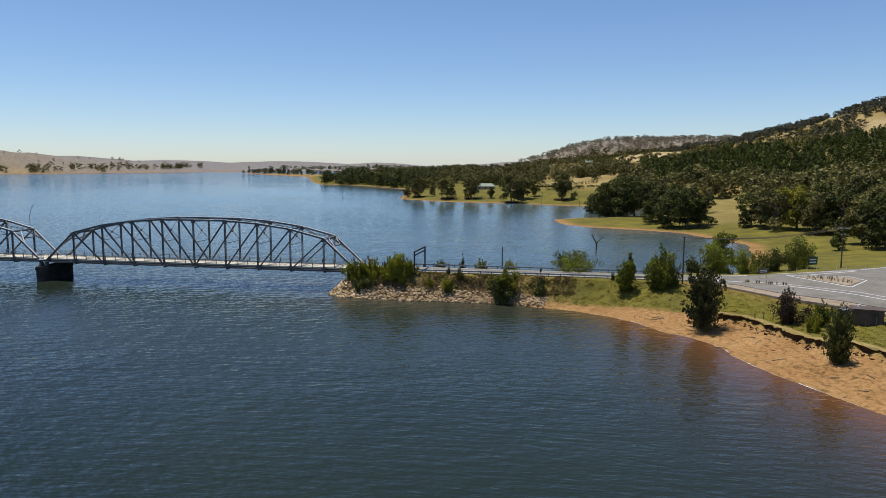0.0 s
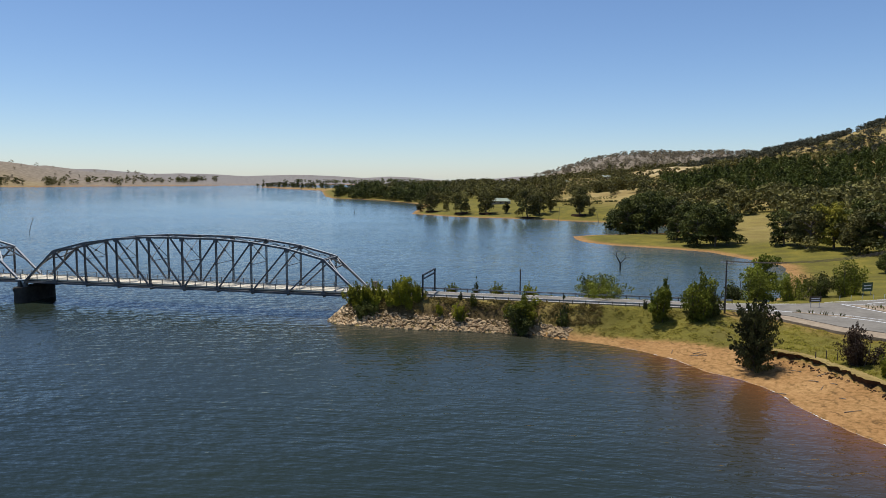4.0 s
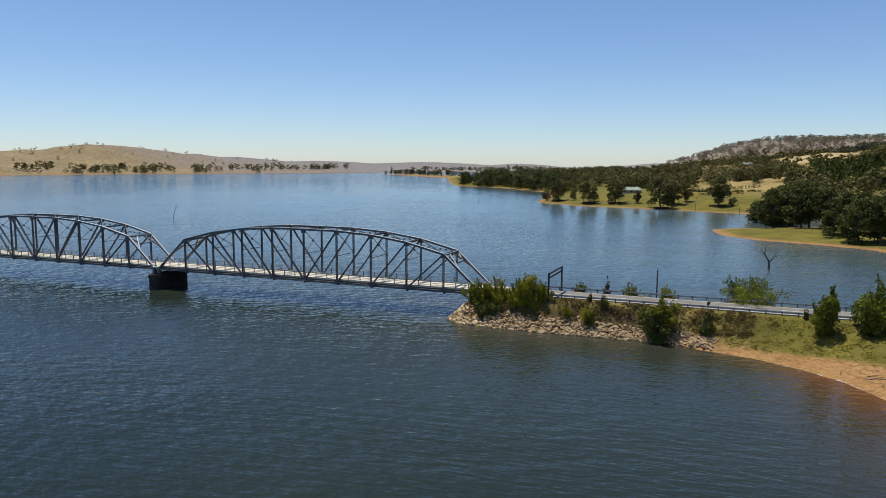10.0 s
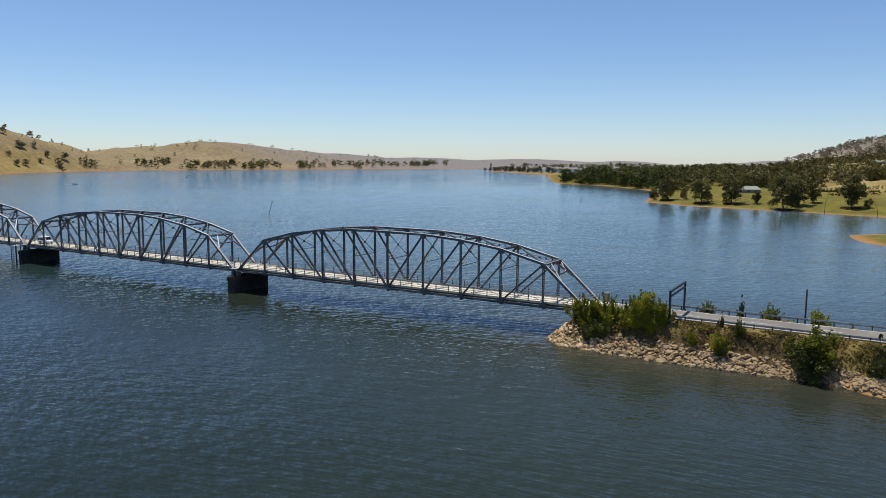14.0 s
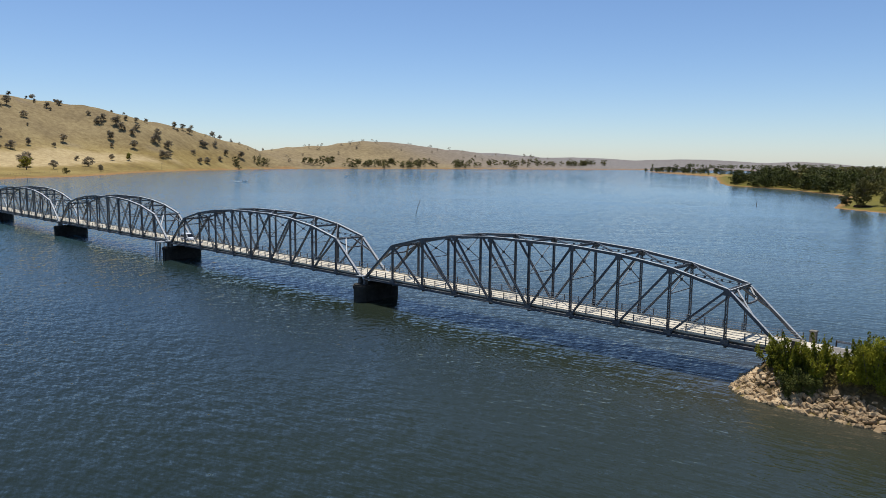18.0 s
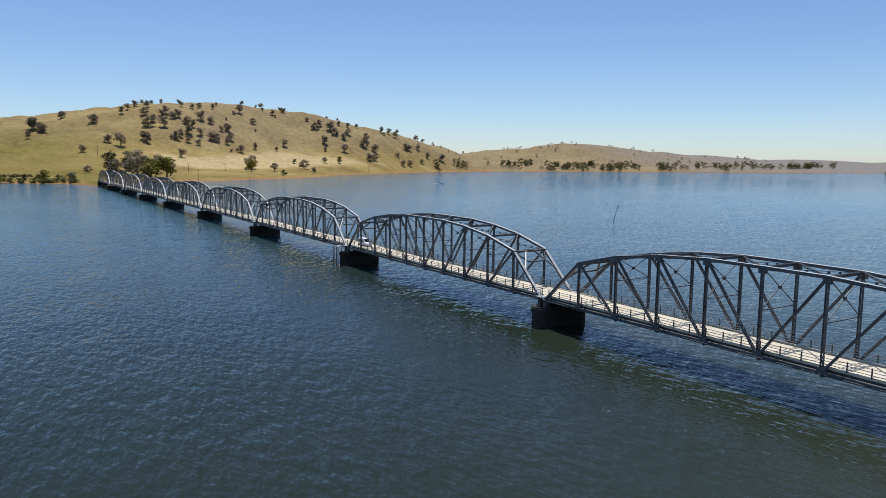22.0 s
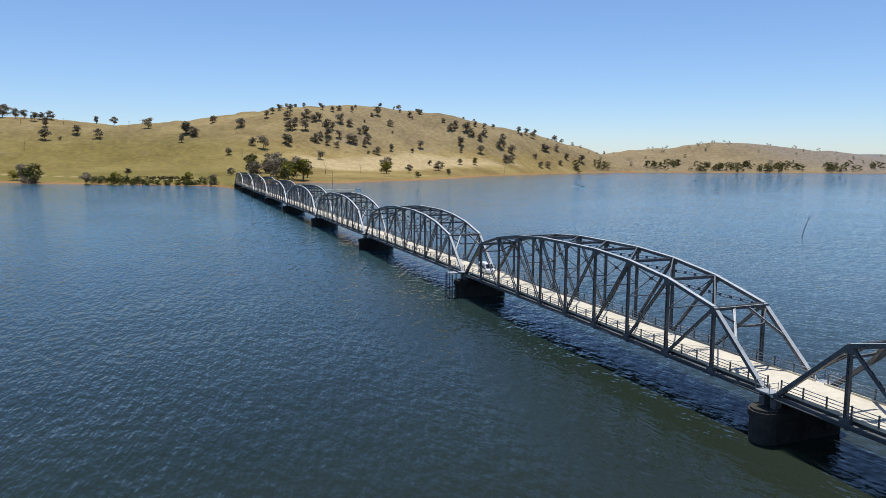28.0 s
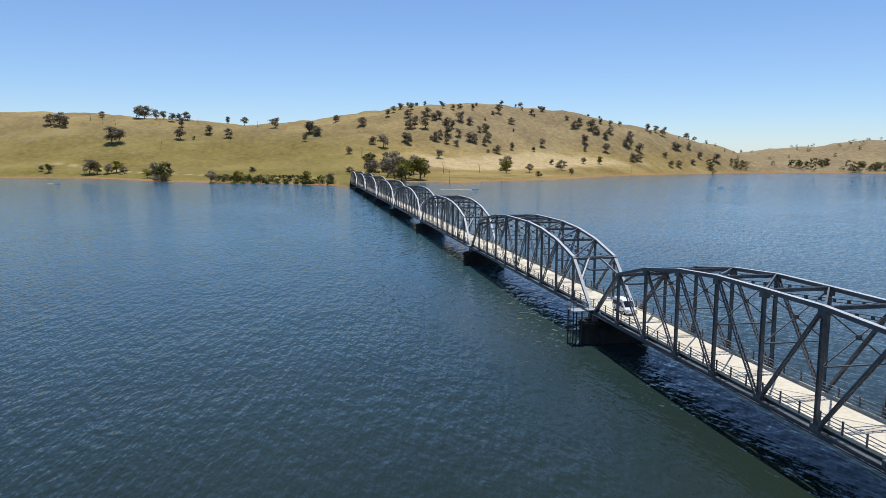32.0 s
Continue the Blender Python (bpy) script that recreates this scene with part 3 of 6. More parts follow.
def bridge_span():
    span = thing("bridge_span", (0, 0, 0), "grey steel camelback truss span with pale concrete deck on dark piers", "bridge", "spans of the long bridge")
    for y, inward in ((0.0, 1), (WIDTH, -1)):
        for a, b in ((0, 1), (10, 9)):
            part("end_post", Build().beam(node(a, y, False), node(b, y, True), 0.46, 0.42), STEEL, span)
            sunlit_plate(node(a, y, False), node(b, y, True), 0.46, 0.42, span)
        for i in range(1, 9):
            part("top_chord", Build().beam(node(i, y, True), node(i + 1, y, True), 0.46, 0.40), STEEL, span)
            sunlit_plate(node(i, y, True), node(i + 1, y, True), 0.46, 0.40, span)
        for i in range(1, 10):
            part("vertical", Build().laced(node(i, y, False), node(i, y, True), 0.30, 0.34, (1, 0, 0), 0.6), STEEL, span)
            gp = Build()
            p = node(i, y, True)
            gp.box((p.x, p.y, p.z - 0.35), (0.95, 0.50, 0.8))
            part("gusset_plate", gp, STEEL, span)
            gp = Build()
            p = node(i, y, False)
            gp.box((p.x, p.y, p.z + 0.25), (1.1, 0.42, 0.8))
            part("gusset_plate", gp, STEEL, span)
        for i in range(1, 5):
            part("diagonal", Build().laced(node(i, y, True), node(i + 1, y, False), 0.34, 0.26, (0, 1, 0), 0.5), STEEL, span)
            part("diagonal", Build().laced(node(10 - i, y, True), node(9 - i, y, False), 0.34, 0.26, (0, 1, 0), 0.5), STEEL, span)
        part("bottom_chord", Build().beam(node(0, y, False), node(10, y, False), 0.40, 0.36), STEEL, span)
        pipe = Build()
        yo = y - inward * 0.62
        pipe.cone((0, yo, BOTTOM - 0.05), (-PANEL * 10, yo, BOTTOM - 0.05), 0.09, 0.09, 8)
        part("service_pipe", pipe, DARK_STEEL, span)
    # cross frames at every node
    mid = WIDTH / 2
    for i in range(1, 10):
        x, zt = -PANEL * i, TOPS[i]
        part("top_strut", Build().laced((x, 0.2, zt - 0.05), (x, WIDTH - 0.2, zt - 0.05), 0.32, 0.36, (1, 0, 0), 0.45), STEEL, span)
        if 1 < i < 9:
            zl = 10.55
            part("sway_strut", Build().beam((x, 0.1, zl), (x, WIDTH - 0.1, zl), 0.14, 0.12, (1, 0, 0)), STEEL, span)
            zc = (zl + zt) / 2
            part("sway_brace", Build().beam((x, 0.1, zl), (x, WIDTH - 0.1, zt - 0.2), 0.10, 0.10, (1, 0, 0)), STEEL, span)
            part("sway_brace", Build().beam((x + 0.11, 0.1, zt - 0.2), (x + 0.11, WIDTH - 0.1, zl), 0.10, 0.10, (1, 0, 0)), STEEL, span)
            part("cross_plate", Build().box((x + 0.06, mid, zc - 0.1), (0.26, 0.46, 0.44)), STEEL, span)
        part("floor_beam", Build().box((x, mid, BOTTOM - 0.15), (0.3, WIDTH - 0.1, 0.8)), STEEL, span)
    for i in range(1, 9):
        part("top_lateral", Build().laced(node(i, 0.1, True), node(i + 1, WIDTH - 0.1, True), 0.26, 0.16, (0, 0, 1), 0.6, 0.04), STEEL, span)
        lat = Build()
        a, b = node(i, WIDTH - 0.1, True) - Vector((0, 0, 0.22)), node(i + 1, 0.1, True) - Vector((0, 0, 0.22))
        for k in (-1, 1):
            lat.beam(a + Vector((0, 0, 0.15 * k)), b + Vector((0, 0, 0.15 * k)), 0.06, 0.06)
        for k in range(1, 9):
            p = a.lerp(b, k / 9)
            lat.beam(p - (b - a).normalized() * 0.16, p + (b - a).normalized() * 0.16, 0.36, 0.04, (0, 0, 1))
        part("battened_lateral", lat, STEEL, span)
    for a, b in ((1, 0), (9, 10)):
        def on_post(t, y):
            p = node(a, y, True).lerp(node(b, y, False), t)
            return p
        low = 0.42
        part("portal_strut", Build().beam(on_post(0.02, 0.2), on_post(0.02, WIDTH - 0.2), 0.36, 0.34, (1, 0, 0)), STEEL, span)
        sunlit_plate(on_post(0.02, 0.26), on_post(0.02, WIDTH - 0.26), 0.36, 0.34, span)
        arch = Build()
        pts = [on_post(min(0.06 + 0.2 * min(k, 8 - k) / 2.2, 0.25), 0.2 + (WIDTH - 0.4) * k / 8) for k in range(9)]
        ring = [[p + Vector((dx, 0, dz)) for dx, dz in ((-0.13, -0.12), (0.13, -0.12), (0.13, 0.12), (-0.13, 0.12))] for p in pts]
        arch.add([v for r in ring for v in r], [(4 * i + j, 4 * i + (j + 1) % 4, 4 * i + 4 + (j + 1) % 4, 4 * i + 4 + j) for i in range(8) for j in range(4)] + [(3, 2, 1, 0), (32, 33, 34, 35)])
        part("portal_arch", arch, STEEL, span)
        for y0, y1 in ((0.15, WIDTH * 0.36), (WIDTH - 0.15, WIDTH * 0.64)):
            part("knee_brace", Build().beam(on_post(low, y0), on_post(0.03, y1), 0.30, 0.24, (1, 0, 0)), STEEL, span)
            sunlit_plate(on_post(low, y0), on_post(0.03, y1), 0.20, 0.30, span)
    # deck
    post_mesh = Build().box((0, 0, 0.62), (0.13, 0.12, 1.25)).mesh("rail_post", STEEL)
    slab = Build().box((0, 0, -0.12), (PANEL - 0.015, WIDTH - 1.3, 0.24)).mesh("deck_slab", DECK_CONCRETE)
    for k in range(10):
        part("deck_slab", slab, DECK_CONCRETE, span).location = (-PANEL * (k + 0.5), mid, DECK_TOP)
    for y in (1.1, 2.4, 3.62, 4.85, 6.15):
        part("stringer", Build().box((-PANEL * 5, y, DECK_TOP - 0.5), (PANEL * 10, 0.2, 0.5)), STEEL, span)
    for y, inward in ((0.55, 1), (WIDTH - 0.55, -1)):
        part("kerb", Build().box((-PANEL * 5, y, DECK_TOP + 0.02), (PANEL * 10, 0.22, 0.34)), DECK_CONCRETE, span)
        yr = y - inward * 0.12
        for k in range(31):
            x = -0.3 - (PANEL * 10 - 0.6) * k / 30
            part("rail_post", post_mesh, STEEL, span).location = (x, yr, DECK_TOP)
        for z in (0.42, 0.78, 1.12):
            part("guard_rail", Build().box((-PANEL * 5, yr, DECK_TOP + z), (PANEL * 10 - 0.5, 0.05, 0.07)), RAIL, span)
    return span


spans = [bridge_span()]
for k in range(1, 9):
    spans.append(copy_thing(spans[0], pose(-PITCH * k, 0, 0)))


def round_ended(x, y0, y1, half, n=8):
    """Outline of a wall with rounded ends, lying along y."""
    pts = []
    for k in range(n + 1):
        a = math.pi + math.pi * k / n
        pts.append((x + half * math.cos(a), y0 + half + half * math.sin(a)))
    for k in range(n + 1):
        a = math.pi * k / n
        pts.append((x + half * math.cos(a), y1 - half + half * math.sin(a)))
    return pts


def bridge_pier(x):
    pier = thing("bridge_pier", (x, 0, 0), "dark concrete bridge pier standing in the lake", "pier", "piers under the bridge")
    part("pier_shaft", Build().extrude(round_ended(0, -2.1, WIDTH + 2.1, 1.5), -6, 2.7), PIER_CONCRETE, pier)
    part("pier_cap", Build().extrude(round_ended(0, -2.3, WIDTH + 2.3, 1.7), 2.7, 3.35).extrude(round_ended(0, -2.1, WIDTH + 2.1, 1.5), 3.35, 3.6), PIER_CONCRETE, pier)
    for y in (0.0, WIDTH):
        for dx in (-0.75, 0.75):
            part("bearing", Build().box((dx, y, 4.05), (0.7, 0.8, 0.9)).box((dx, y, 4.45), (0.45, 0.6, 0.5)), STEEL, pier)
    part("joint_slab", Build().box((0, WIDTH / 2, DECK_TOP - 0.1), (1.25, WIDTH - 0.5, 0.2)), DECK_CONCRETE, pier, "pale deck joint slab")
    for y, out in ((0.0, -1), (WIDTH, 1)):
        part("refuge_floor", Build().box((0, y + out * 0.45, DECK_TOP - 0.1), (1.9, 1.5, 0.14)), RAIL, pier)
        for px, py in ((-0.9, 0), (-0.9, 1.15), (0.9, 1.15), (0.9, 0)):
            part("refuge_post", Build().box((px, y + out * py, DECK_TOP + 0.5), (0.06, 0.06, 1.1)), RAIL, pier)
        for z in (0.5, 1.0):
            for px in (-0.9, 0.9):
                part("refuge_rail", Build().box((px, y + out * 0.57, DECK_TOP + z), (0.05, 1.15, 0.05)), RAIL, pier)
            part("refuge_rail", Build().box((0, y + out * 1.15, DECK_TOP + z), (1.8, 0.05, 0.05)), RAIL, pier)
    return pier


PIER_OFFSET = -PANEL * 10 - (PITCH - PANEL * 10) / 2
first_pier = bridge_pier(PIER_OFFSET)
for k in range(1, 8):
    copy_thing(first_pier, pose(PIER_OFFSET - PITCH * k, 0, 0))
for x, sgn in ((0.0, 1), (-PITCH * 9 + (PITCH - PANEL * 10), -1)):
    ab = thing("bridge_abutment", (x, 0, 0), "concrete bridge abutment at the end of the deck", "abutment", "abutments of the bridge")
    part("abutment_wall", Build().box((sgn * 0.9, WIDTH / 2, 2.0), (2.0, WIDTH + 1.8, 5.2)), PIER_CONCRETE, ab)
    part("approach_slab", Build().box((sgn * 1.6, WIDTH / 2, DECK_TOP - 0.12), (3.6, WIDTH - 0.6, 0.24)), DECK_CONCRETE, ab)
    for y in (-0.15, WIDTH + 0.15):
        part("end_pillar", Build().box((sgn * 0.8, y, 5.6), (0.8, 0.8, 2.4)).box((sgn * 0.8, y, 6.85), (0.95, 0.95, 0.15)), ASPHALT, ab)

stage = thing("access_stage", (PIER_OFFSET - PITCH, -3.0, 0), "small railed steel access stage with a ladder down to the water", "access stage")
for dx in (-1.1, 1.1):
    for dy in (-0.7, 0.7):
        part("stage_leg", Build().box((dx, dy, 2.1), (0.16, 0.16, 6.4)), DARK_STEEL, stage)
part("stage_floor", Build().box((0, 0.2, DECK_TOP - 0.12), (2.5, 2.0, 0.12)), RAIL, stage)
for z in (0.55, 1.05):
    part("stage_rail", Build().box((0, -0.75, DECK_TOP + z), (2.4, 0.06, 0.06)).box((-1.17, 0.1, DECK_TOP + z), (0.06, 1.7, 0.06)).box((1.17, 0.1, DECK_TOP + z), (0.06, 1.7, 0.06)), RAIL, stage)
for dx in (-1.17, 0.0, 1.17):
    part("rail_post", Build().box((dx, -0.75, DECK_TOP + 0.5), (0.07, 0.07, 1.1)), RAIL, stage)
for k in range(14):
    part("ladder_rung", Build().box((0, -0.78, 0.2 + 0.36 * k), (0.5, 0.04, 0.04)), DARK_STEEL, stage)
for dx in (-0.27, 0.27):
    part("ladder_rail", Build().box((dx, -0.78, 2.3), (0.06, 0.06, 6.0)), DARK_STEEL, stage)

# ---- roads on the east bank ----
causeway = Build()
for k in range(24):
    x0, x1 = 3.2 + 72 * k / 24, 3.2 + 72 * (k + 1) / 24
    causeway.box(((x0 + x1) / 2, 3.6, ROAD_Z - 0.2), (x1 - x0 + 0.001, 7.0 + 0.25 * math.sin(k * 2.1), 0.5))
tagged(part("road", causeway, ASPHALT), "worn grey asphalt road along the causeway", "road", kind="structure")
tagged(part("road_junction", Build().extrude(JUNCTION, ROAD_Z - 0.4, ROAD_Z + 0.045), ASPHALT), "worn grey asphalt junction of two roads", "road", kind="structure")
lines = thing("road_marking", (0, 0, 0), "white painted lines on the asphalt", "road marking", kind="structure")


def painted_line(points, width, dash=0.0):
    for (ax, ay), (bx, by) in zip(points, points[1:]):
        a, b = Vector((ax, ay, ROAD_Z + 0.058)), Vector((bx, by, ROAD_Z + 0.058))
        n = max(1, int((b - a).length / dash)) if dash else 1
        for k in range(n):
            p, q = a.lerp(b, k / n), a.lerp(b, (k + (0.4 if dash else 1)) / n)
            part("painted_line", Build().beam(p, q, width, 0.012, (-(by - ay), bx - ax, 0)), LINE_PAINT, lines)


painted_line([(3, 3.6), (74, 3.6)], 0.14, 9)
painted_line([(3, 0.5), (74, 0.5)], 0.12)
painted_line([(3, 6.7), (74, 6.7)], 0.12)
painted_line([(74, 0.5), (79.8, 1.2), (86, -0.6), (94, -4.6), (101, -10), (108, -20)], 0.34)
painted_line([(74, 6.7), (79, 7.6), (86, 9.6)], 0.34)
painted_line([(92, 13), (102, 18), (112, 23.0), (138, 43)], 0.22)
painted_line([(85.6, 0.8), (93, -1.4), (103, -8), (110, -18)], 0.2)
painted_line([(94.6, 11.6), (103.4, -1.6)], 0.34)
painted_line([(94.6, 11.6), (107.4, 13.0), (109.4, 8), (103.4, -1.6)], 0.2)
painted_line([(100, 13.8), (111.6, 21.5)], 0.26)
# gravel wedge between the lanes and gravel shoulder
wedge = [(96, 10.4), (100, 4.4), (103.2, -0.2), (107.2, 5.5), (108.2, 8.5), (106.4, 11.8)]
gravel = thing("gravel_wedge", (0, 0, 0), "raised gravel wedge with small plants between the lanes", "traffic island", kind="structure")
part("gravel_bed", Build().extrude(wedge, ROAD_Z, ROAD_Z + 0.12), GRAVEL, gravel)
part("gravel_bed", Build().extrude([(83, -0.2), (92, -3.2), (93, -2.4), (84, 0.4)], ROAD_Z, ROAD_Z + 0.1), GRAVEL, gravel)
shoulder_strip = Build().extrude([(77.5, -4.2), (85.8, -15.4), (92, -20.5), (101, -30), (104, -27), (96, -17.4), (88, -12.4), (82, -4.4), (75.5, -0.6), (72, -1.0)], ROAD_Z - 0.5, ROAD_Z + 0.02)
tagged(part("road_shoulder", shoulder_strip, GRAVEL), "pinkish gravel shoulder beside the asphalt", "road shoulder", kind="structure")

# ---- rails, frame, poles and signs along the causeway ----


def road_guard_rail(y, x0, x1, n):
    g = thing("guard_rail", (x0, y, ROAD_Z), "weathered steel guard rail on short timber posts", "guard rail", "guard rails of the causeway")
    post = Build().box((0, 0, 0.2), (0.16, 0.16, 1.0)).mesh("post", DARK_WOOD)
    for k in range(n):
        part("post", post, DARK_WOOD, g).location = ((x1 - x0) * k / (n - 1), 0, 0)
    beam = Build()
    prof = [(-0.02, 0.42), (0.05, 0.47), (-0.02, 0.55), (0.05, 0.63), (-0.02, 0.70)]
    for a, b in zip(prof, prof[1:]):
        beam.beam((0, a[0], (a[1] + b[1]) / 2), (x1 - x0, a[0], (a[1] + b[1]) / 2), 0.04, 0.085)
    part("rail_beam", beam, RAIL, g)


road_guard_rail(-0.75, 3.5, 66, 26)
road_guard_rail(8.0, 3.5, 74, 29)

gantry = thing("height_frame", (14, 0, ROAD_Z), "dark steel height frame standing over the road", "height frame")
for y in (-2.6, 7.9):
    part("frame_post", Build().box((0, y, 2.2), (0.3, 0.3, 5.2)).box((0, y, 0.05), (0.6, 0.6, 0.2)), DARK_STEEL, gantry)
part("top_beam", Build().box((0, 2.65, 4.8), (0.3, 10.8, 0.3)), DARK_STEEL, gantry)
part("lower_beam", Build().box((0, 2.65, 4.0), (0.28, 10.3, 0.24)), DARK_STEEL, gantry)


def power_pole(x, y, z, h, turn):
    p = thing("power_pole", (x, y, z), "dark timber power pole with crossarm and insulators", "power pole", "power poles beside the road", turn)
    part("pole", Build().cone((0, 0, -0.6), (0, 0, h), 0.17, 0.12, 10), DARK_WOOD, p)
    part("crossarm", Build().box((0, 0.14, h - 0.5), (2.8, 0.16, 0.2)), RAIL, p)
    part("lower_arm", Build().box((0, 0.14, h - 2.1), (1.3, 0.12, 0.14)), RAIL, p)
    for dx in (-1.05, -0.35, 0.35, 1.05):
        part("insulator", Build().cone((dx, 0.14, h - 0.43), (dx, 0.14, h - 0.2), 0.05, 0.035, 8), RAIL, p)
    return p


power_pole(71.0, -2.6, 4.6, 10.2, -47)
power_pole(113.4, 36.5, 4.6, 9.8, -47)
plain_pole = thing("timber_post", (32.2, 8.9, 4.4), "plain dark timber post beside the far rail", "post")
part("post_shaft", Build().cone((0, 0, -0.5), (0, 0, 6.0), 0.14, 0.12, 10), DARK_WOOD, plain_pole)
for k, dy in enumerate((-1.05, -0.35, 0.35, 1.05)):
    cable = Build()
    a, b = Vector((71.1 + dy * 0.68, -2.5 - dy * 0.73, 14.6)), Vector((113.5 + dy * 0.68, 36.6 - dy * 0.73, 14.2))
    pts = [a.lerp(b, i / 12) - Vector((0, 0, 1.3 * 4 * (i / 12) * (1 - i / 12))) for i in range(13)]
    cable.add([p + Vector((0.64 * math.sin(j * 1.257), -0.7 * math.sin(j * 1.257), math.cos(j * 1.257))) * 0.036 for p in pts for j in range(5)],
              [(5 * i + j, 5 * i + (j + 1) % 5, 5 * i + 5 + (j + 1) % 5, 5 * i + 5 + j) for i in range(12) for j in range(5)])
    tagged(part("power_cable", cable, DARK_WOOD), "thin sagging power cable between two poles", "cable", "cables between the poles")

SIGN_BROWN = plain("dark sign board", (0.05, 0.035, 0.02), (0.1, 0.07, 0.04), 5, 0.6)
SIGN_GREEN = plain("dark green sign board", (0.015, 0.05, 0.03), (0.03, 0.08, 0.05), 5, 0.5)


def road_sign(x, y, w, h, board, label, turn):
    s = thing("road_sign", (x, y, ROAD_Z), label, "road sign", "", turn)
    for dx in (-w * 0.36, w * 0.36):
        part("sign_post", Build().box((dx, 0.05, 0.9), (0.08, 0.06, 2.2)), RAIL, s)
    part("sign_board", Build().box((0, 0, 1.6), (w, 0.05, h)), board, s)
    for k in range(2):
        part("text_bar", Build().box((0, -0.032, 1.6 + h * (0.16 - 0.34 * k)), (w * 0.7, 0.012, h * 0.14)), LINE_PAINT, s)


road_sign(88.6, 6.5, 2.6, 1.1, SIGN_BROWN, "low brown direction sign on two posts", 25)
road_sign(104, 26.5, 2.8, 1.9, SIGN_GREEN, "dark green direction sign on two posts", 30)
marker_post = Build().box((0, 0, 0.45), (0.1, 0.04, 0.9)).mesh("marker", LINE_PAINT)
for k in range(12):
    m = thing("guide_post", (96 + 2.4 * k, 17.2 - 0.2 * k + 1.25 * k, ROAD_Z), "white roadside guide post", "guide post", "guide posts at the junction")
    part("marker", marker_post, LINE_PAINT, m)

# shed by the shore
SHED = plain("brown painted sheet metal", (0.07, 0.045, 0.035), (0.13, 0.085, 0.06), 2, 0.7)
shed = thing("shed", (95.6, -32.5, ground_height(95.6, -33) + 0.25), "small dark brown flat-roofed shed on the grass bank", "shed", "", -12)
part("wall", Build().box((0, 0, 1.0), (4.2, 2.8, 2.8)), SHED, shed)
part("roof", Build().box((0, 0, 2.47), (4.7, 3.3, 0.16)), SHED, shed)
part("door", Build().box((0.9, -1.42, 1.0), (0.9, 0.06, 1.95)), DARK_WOOD, shed)
part("bin", Build().cone((-1.2, 0.3, 2.55), (-1.2, 0.3, 3.0), 0.25, 0.22, 10), LINE_PAINT, shed, "white roof vent")
tank = thing("water_tank", (92.4, -31.6, ground_height(92.4, -31.6)), "pale grey round water tank beside the shed", "tank")
part("drum", Build().cone((0, 0, -0.2), (0, 0, 2.3), 0.85, 0.85, 18), RAIL, tank)
part("lid", Build().cone((0, 0, 2.3), (0, 0, 2.6), 0.9, 0.2, 18), RAIL, tank)
fence = thing("post_fence", (0, 0, 0), "row of weathered timber fence posts above the beach", "fence")
for k in range(14):
    fx, fy = 80 + 1.35 * k, -27 - 0.62 * k + 0.4 * math.sin(k)
    part("fence_post", Build().cone((fx, fy, ground_height(fx, fy) - 0.2), (fx, fy, ground_height(fx, fy) + 1.25), 0.08, 0.07, 7), DARK_WOOD, fence)

island = thing("traffic_island", (118.5, 4.5, 0), "low grassed traffic island with concrete kerb", "traffic island", kind="structure")
ring = [(math.cos(2 * math.pi * k / 24) * 5.2, math.sin(2 * math.pi * k / 24) * (9 if k < 12 else 7)) for k in range(24)]
part("kerb", Build().extrude(ring, ROAD_Z - 0.1, ROAD_Z + 0.2), DECK_CONCRETE, island)
part("turf", Build().extrude([(x * 0.93, y * 0.95) for x, y in ring], ROAD_Z + 0.15, ROAD_Z + 0.26), GROUND, island)

# ---- rocks of the causeway ----
STONE = plain("pale broken granite", (0.33, 0.22, 0.115), (0.62, 0.46, 0.27), 3.0, 0.9, 0, 0.02, "pos", 0.45)


def rock_mesh(seed):
    """A broken angular block."""
    rng = random.Random(seed)
    bm = bmesh.new()
    bmesh.ops.create_cube(bm, size=0.8)
    for v in bm.verts:
        v.co = Vector((v.co.x * (0.75 + 0.5 * rng.random()), v.co.y * (0.7 + 0.5 * rng.random()), v.co.z * (0.55 + 0.4 * rng.random())))
    bmesh.ops.bevel(bm, geom=bm.edges[:], offset=0.11, segments=1, affect="EDGES")
    for v in bm.verts:
        v.co += Vector((rng.gauss(0, 0.035), rng.gauss(0, 0.035), rng.gauss(0, 0.03)))
    me = bpy.data.meshes.new("rock")
    bm.to_mesh(me)
    bm.free()
    me.materials.append(STONE)
    return me


ROCKS = [rock_mesh(k) for k in range(8)]
bank = thing("rock_bank", (0, 0, 0), "bank of pale broken rocks round the causeway end", "rock bank", kind="structure")
SHORE = [(-6.0, 7), (-6.2, 2), (-5.6, -3), (-3, -5.9), (3, -7), (13, -7.3), (24, -6.8), (36, -6), (43, -8.8)]
rng = random.Random(5)
rest = Build()
lengths = [math.dist(a, b) for a, b in zip(SHORE, SHORE[1:])]
spots = []
for (a, b), length in zip(zip(SHORE, SHORE[1:]), lengths):
    nx, ny = -(b[1] - a[1]) / length, (b[0] - a[0]) / length
    for k in range(int(length * 32)):
        along, depth = rng.random(), rng.random()
        out = depth * (2.9 if a[0] < 24 else 2.3) - 0.25
        spots.append((a[0] + (b[0] - a[0]) * along + nx * out, a[1] + (b[1] - a[1]) * along + ny * out, (0.34 + 0.72 * rng.random() ** 2.2) * (1.0 - 0.25 * depth)))
levels, _ = land(np.array([p[0] for p in spots]), np.array([p[1] for p in spots]))
made = 0
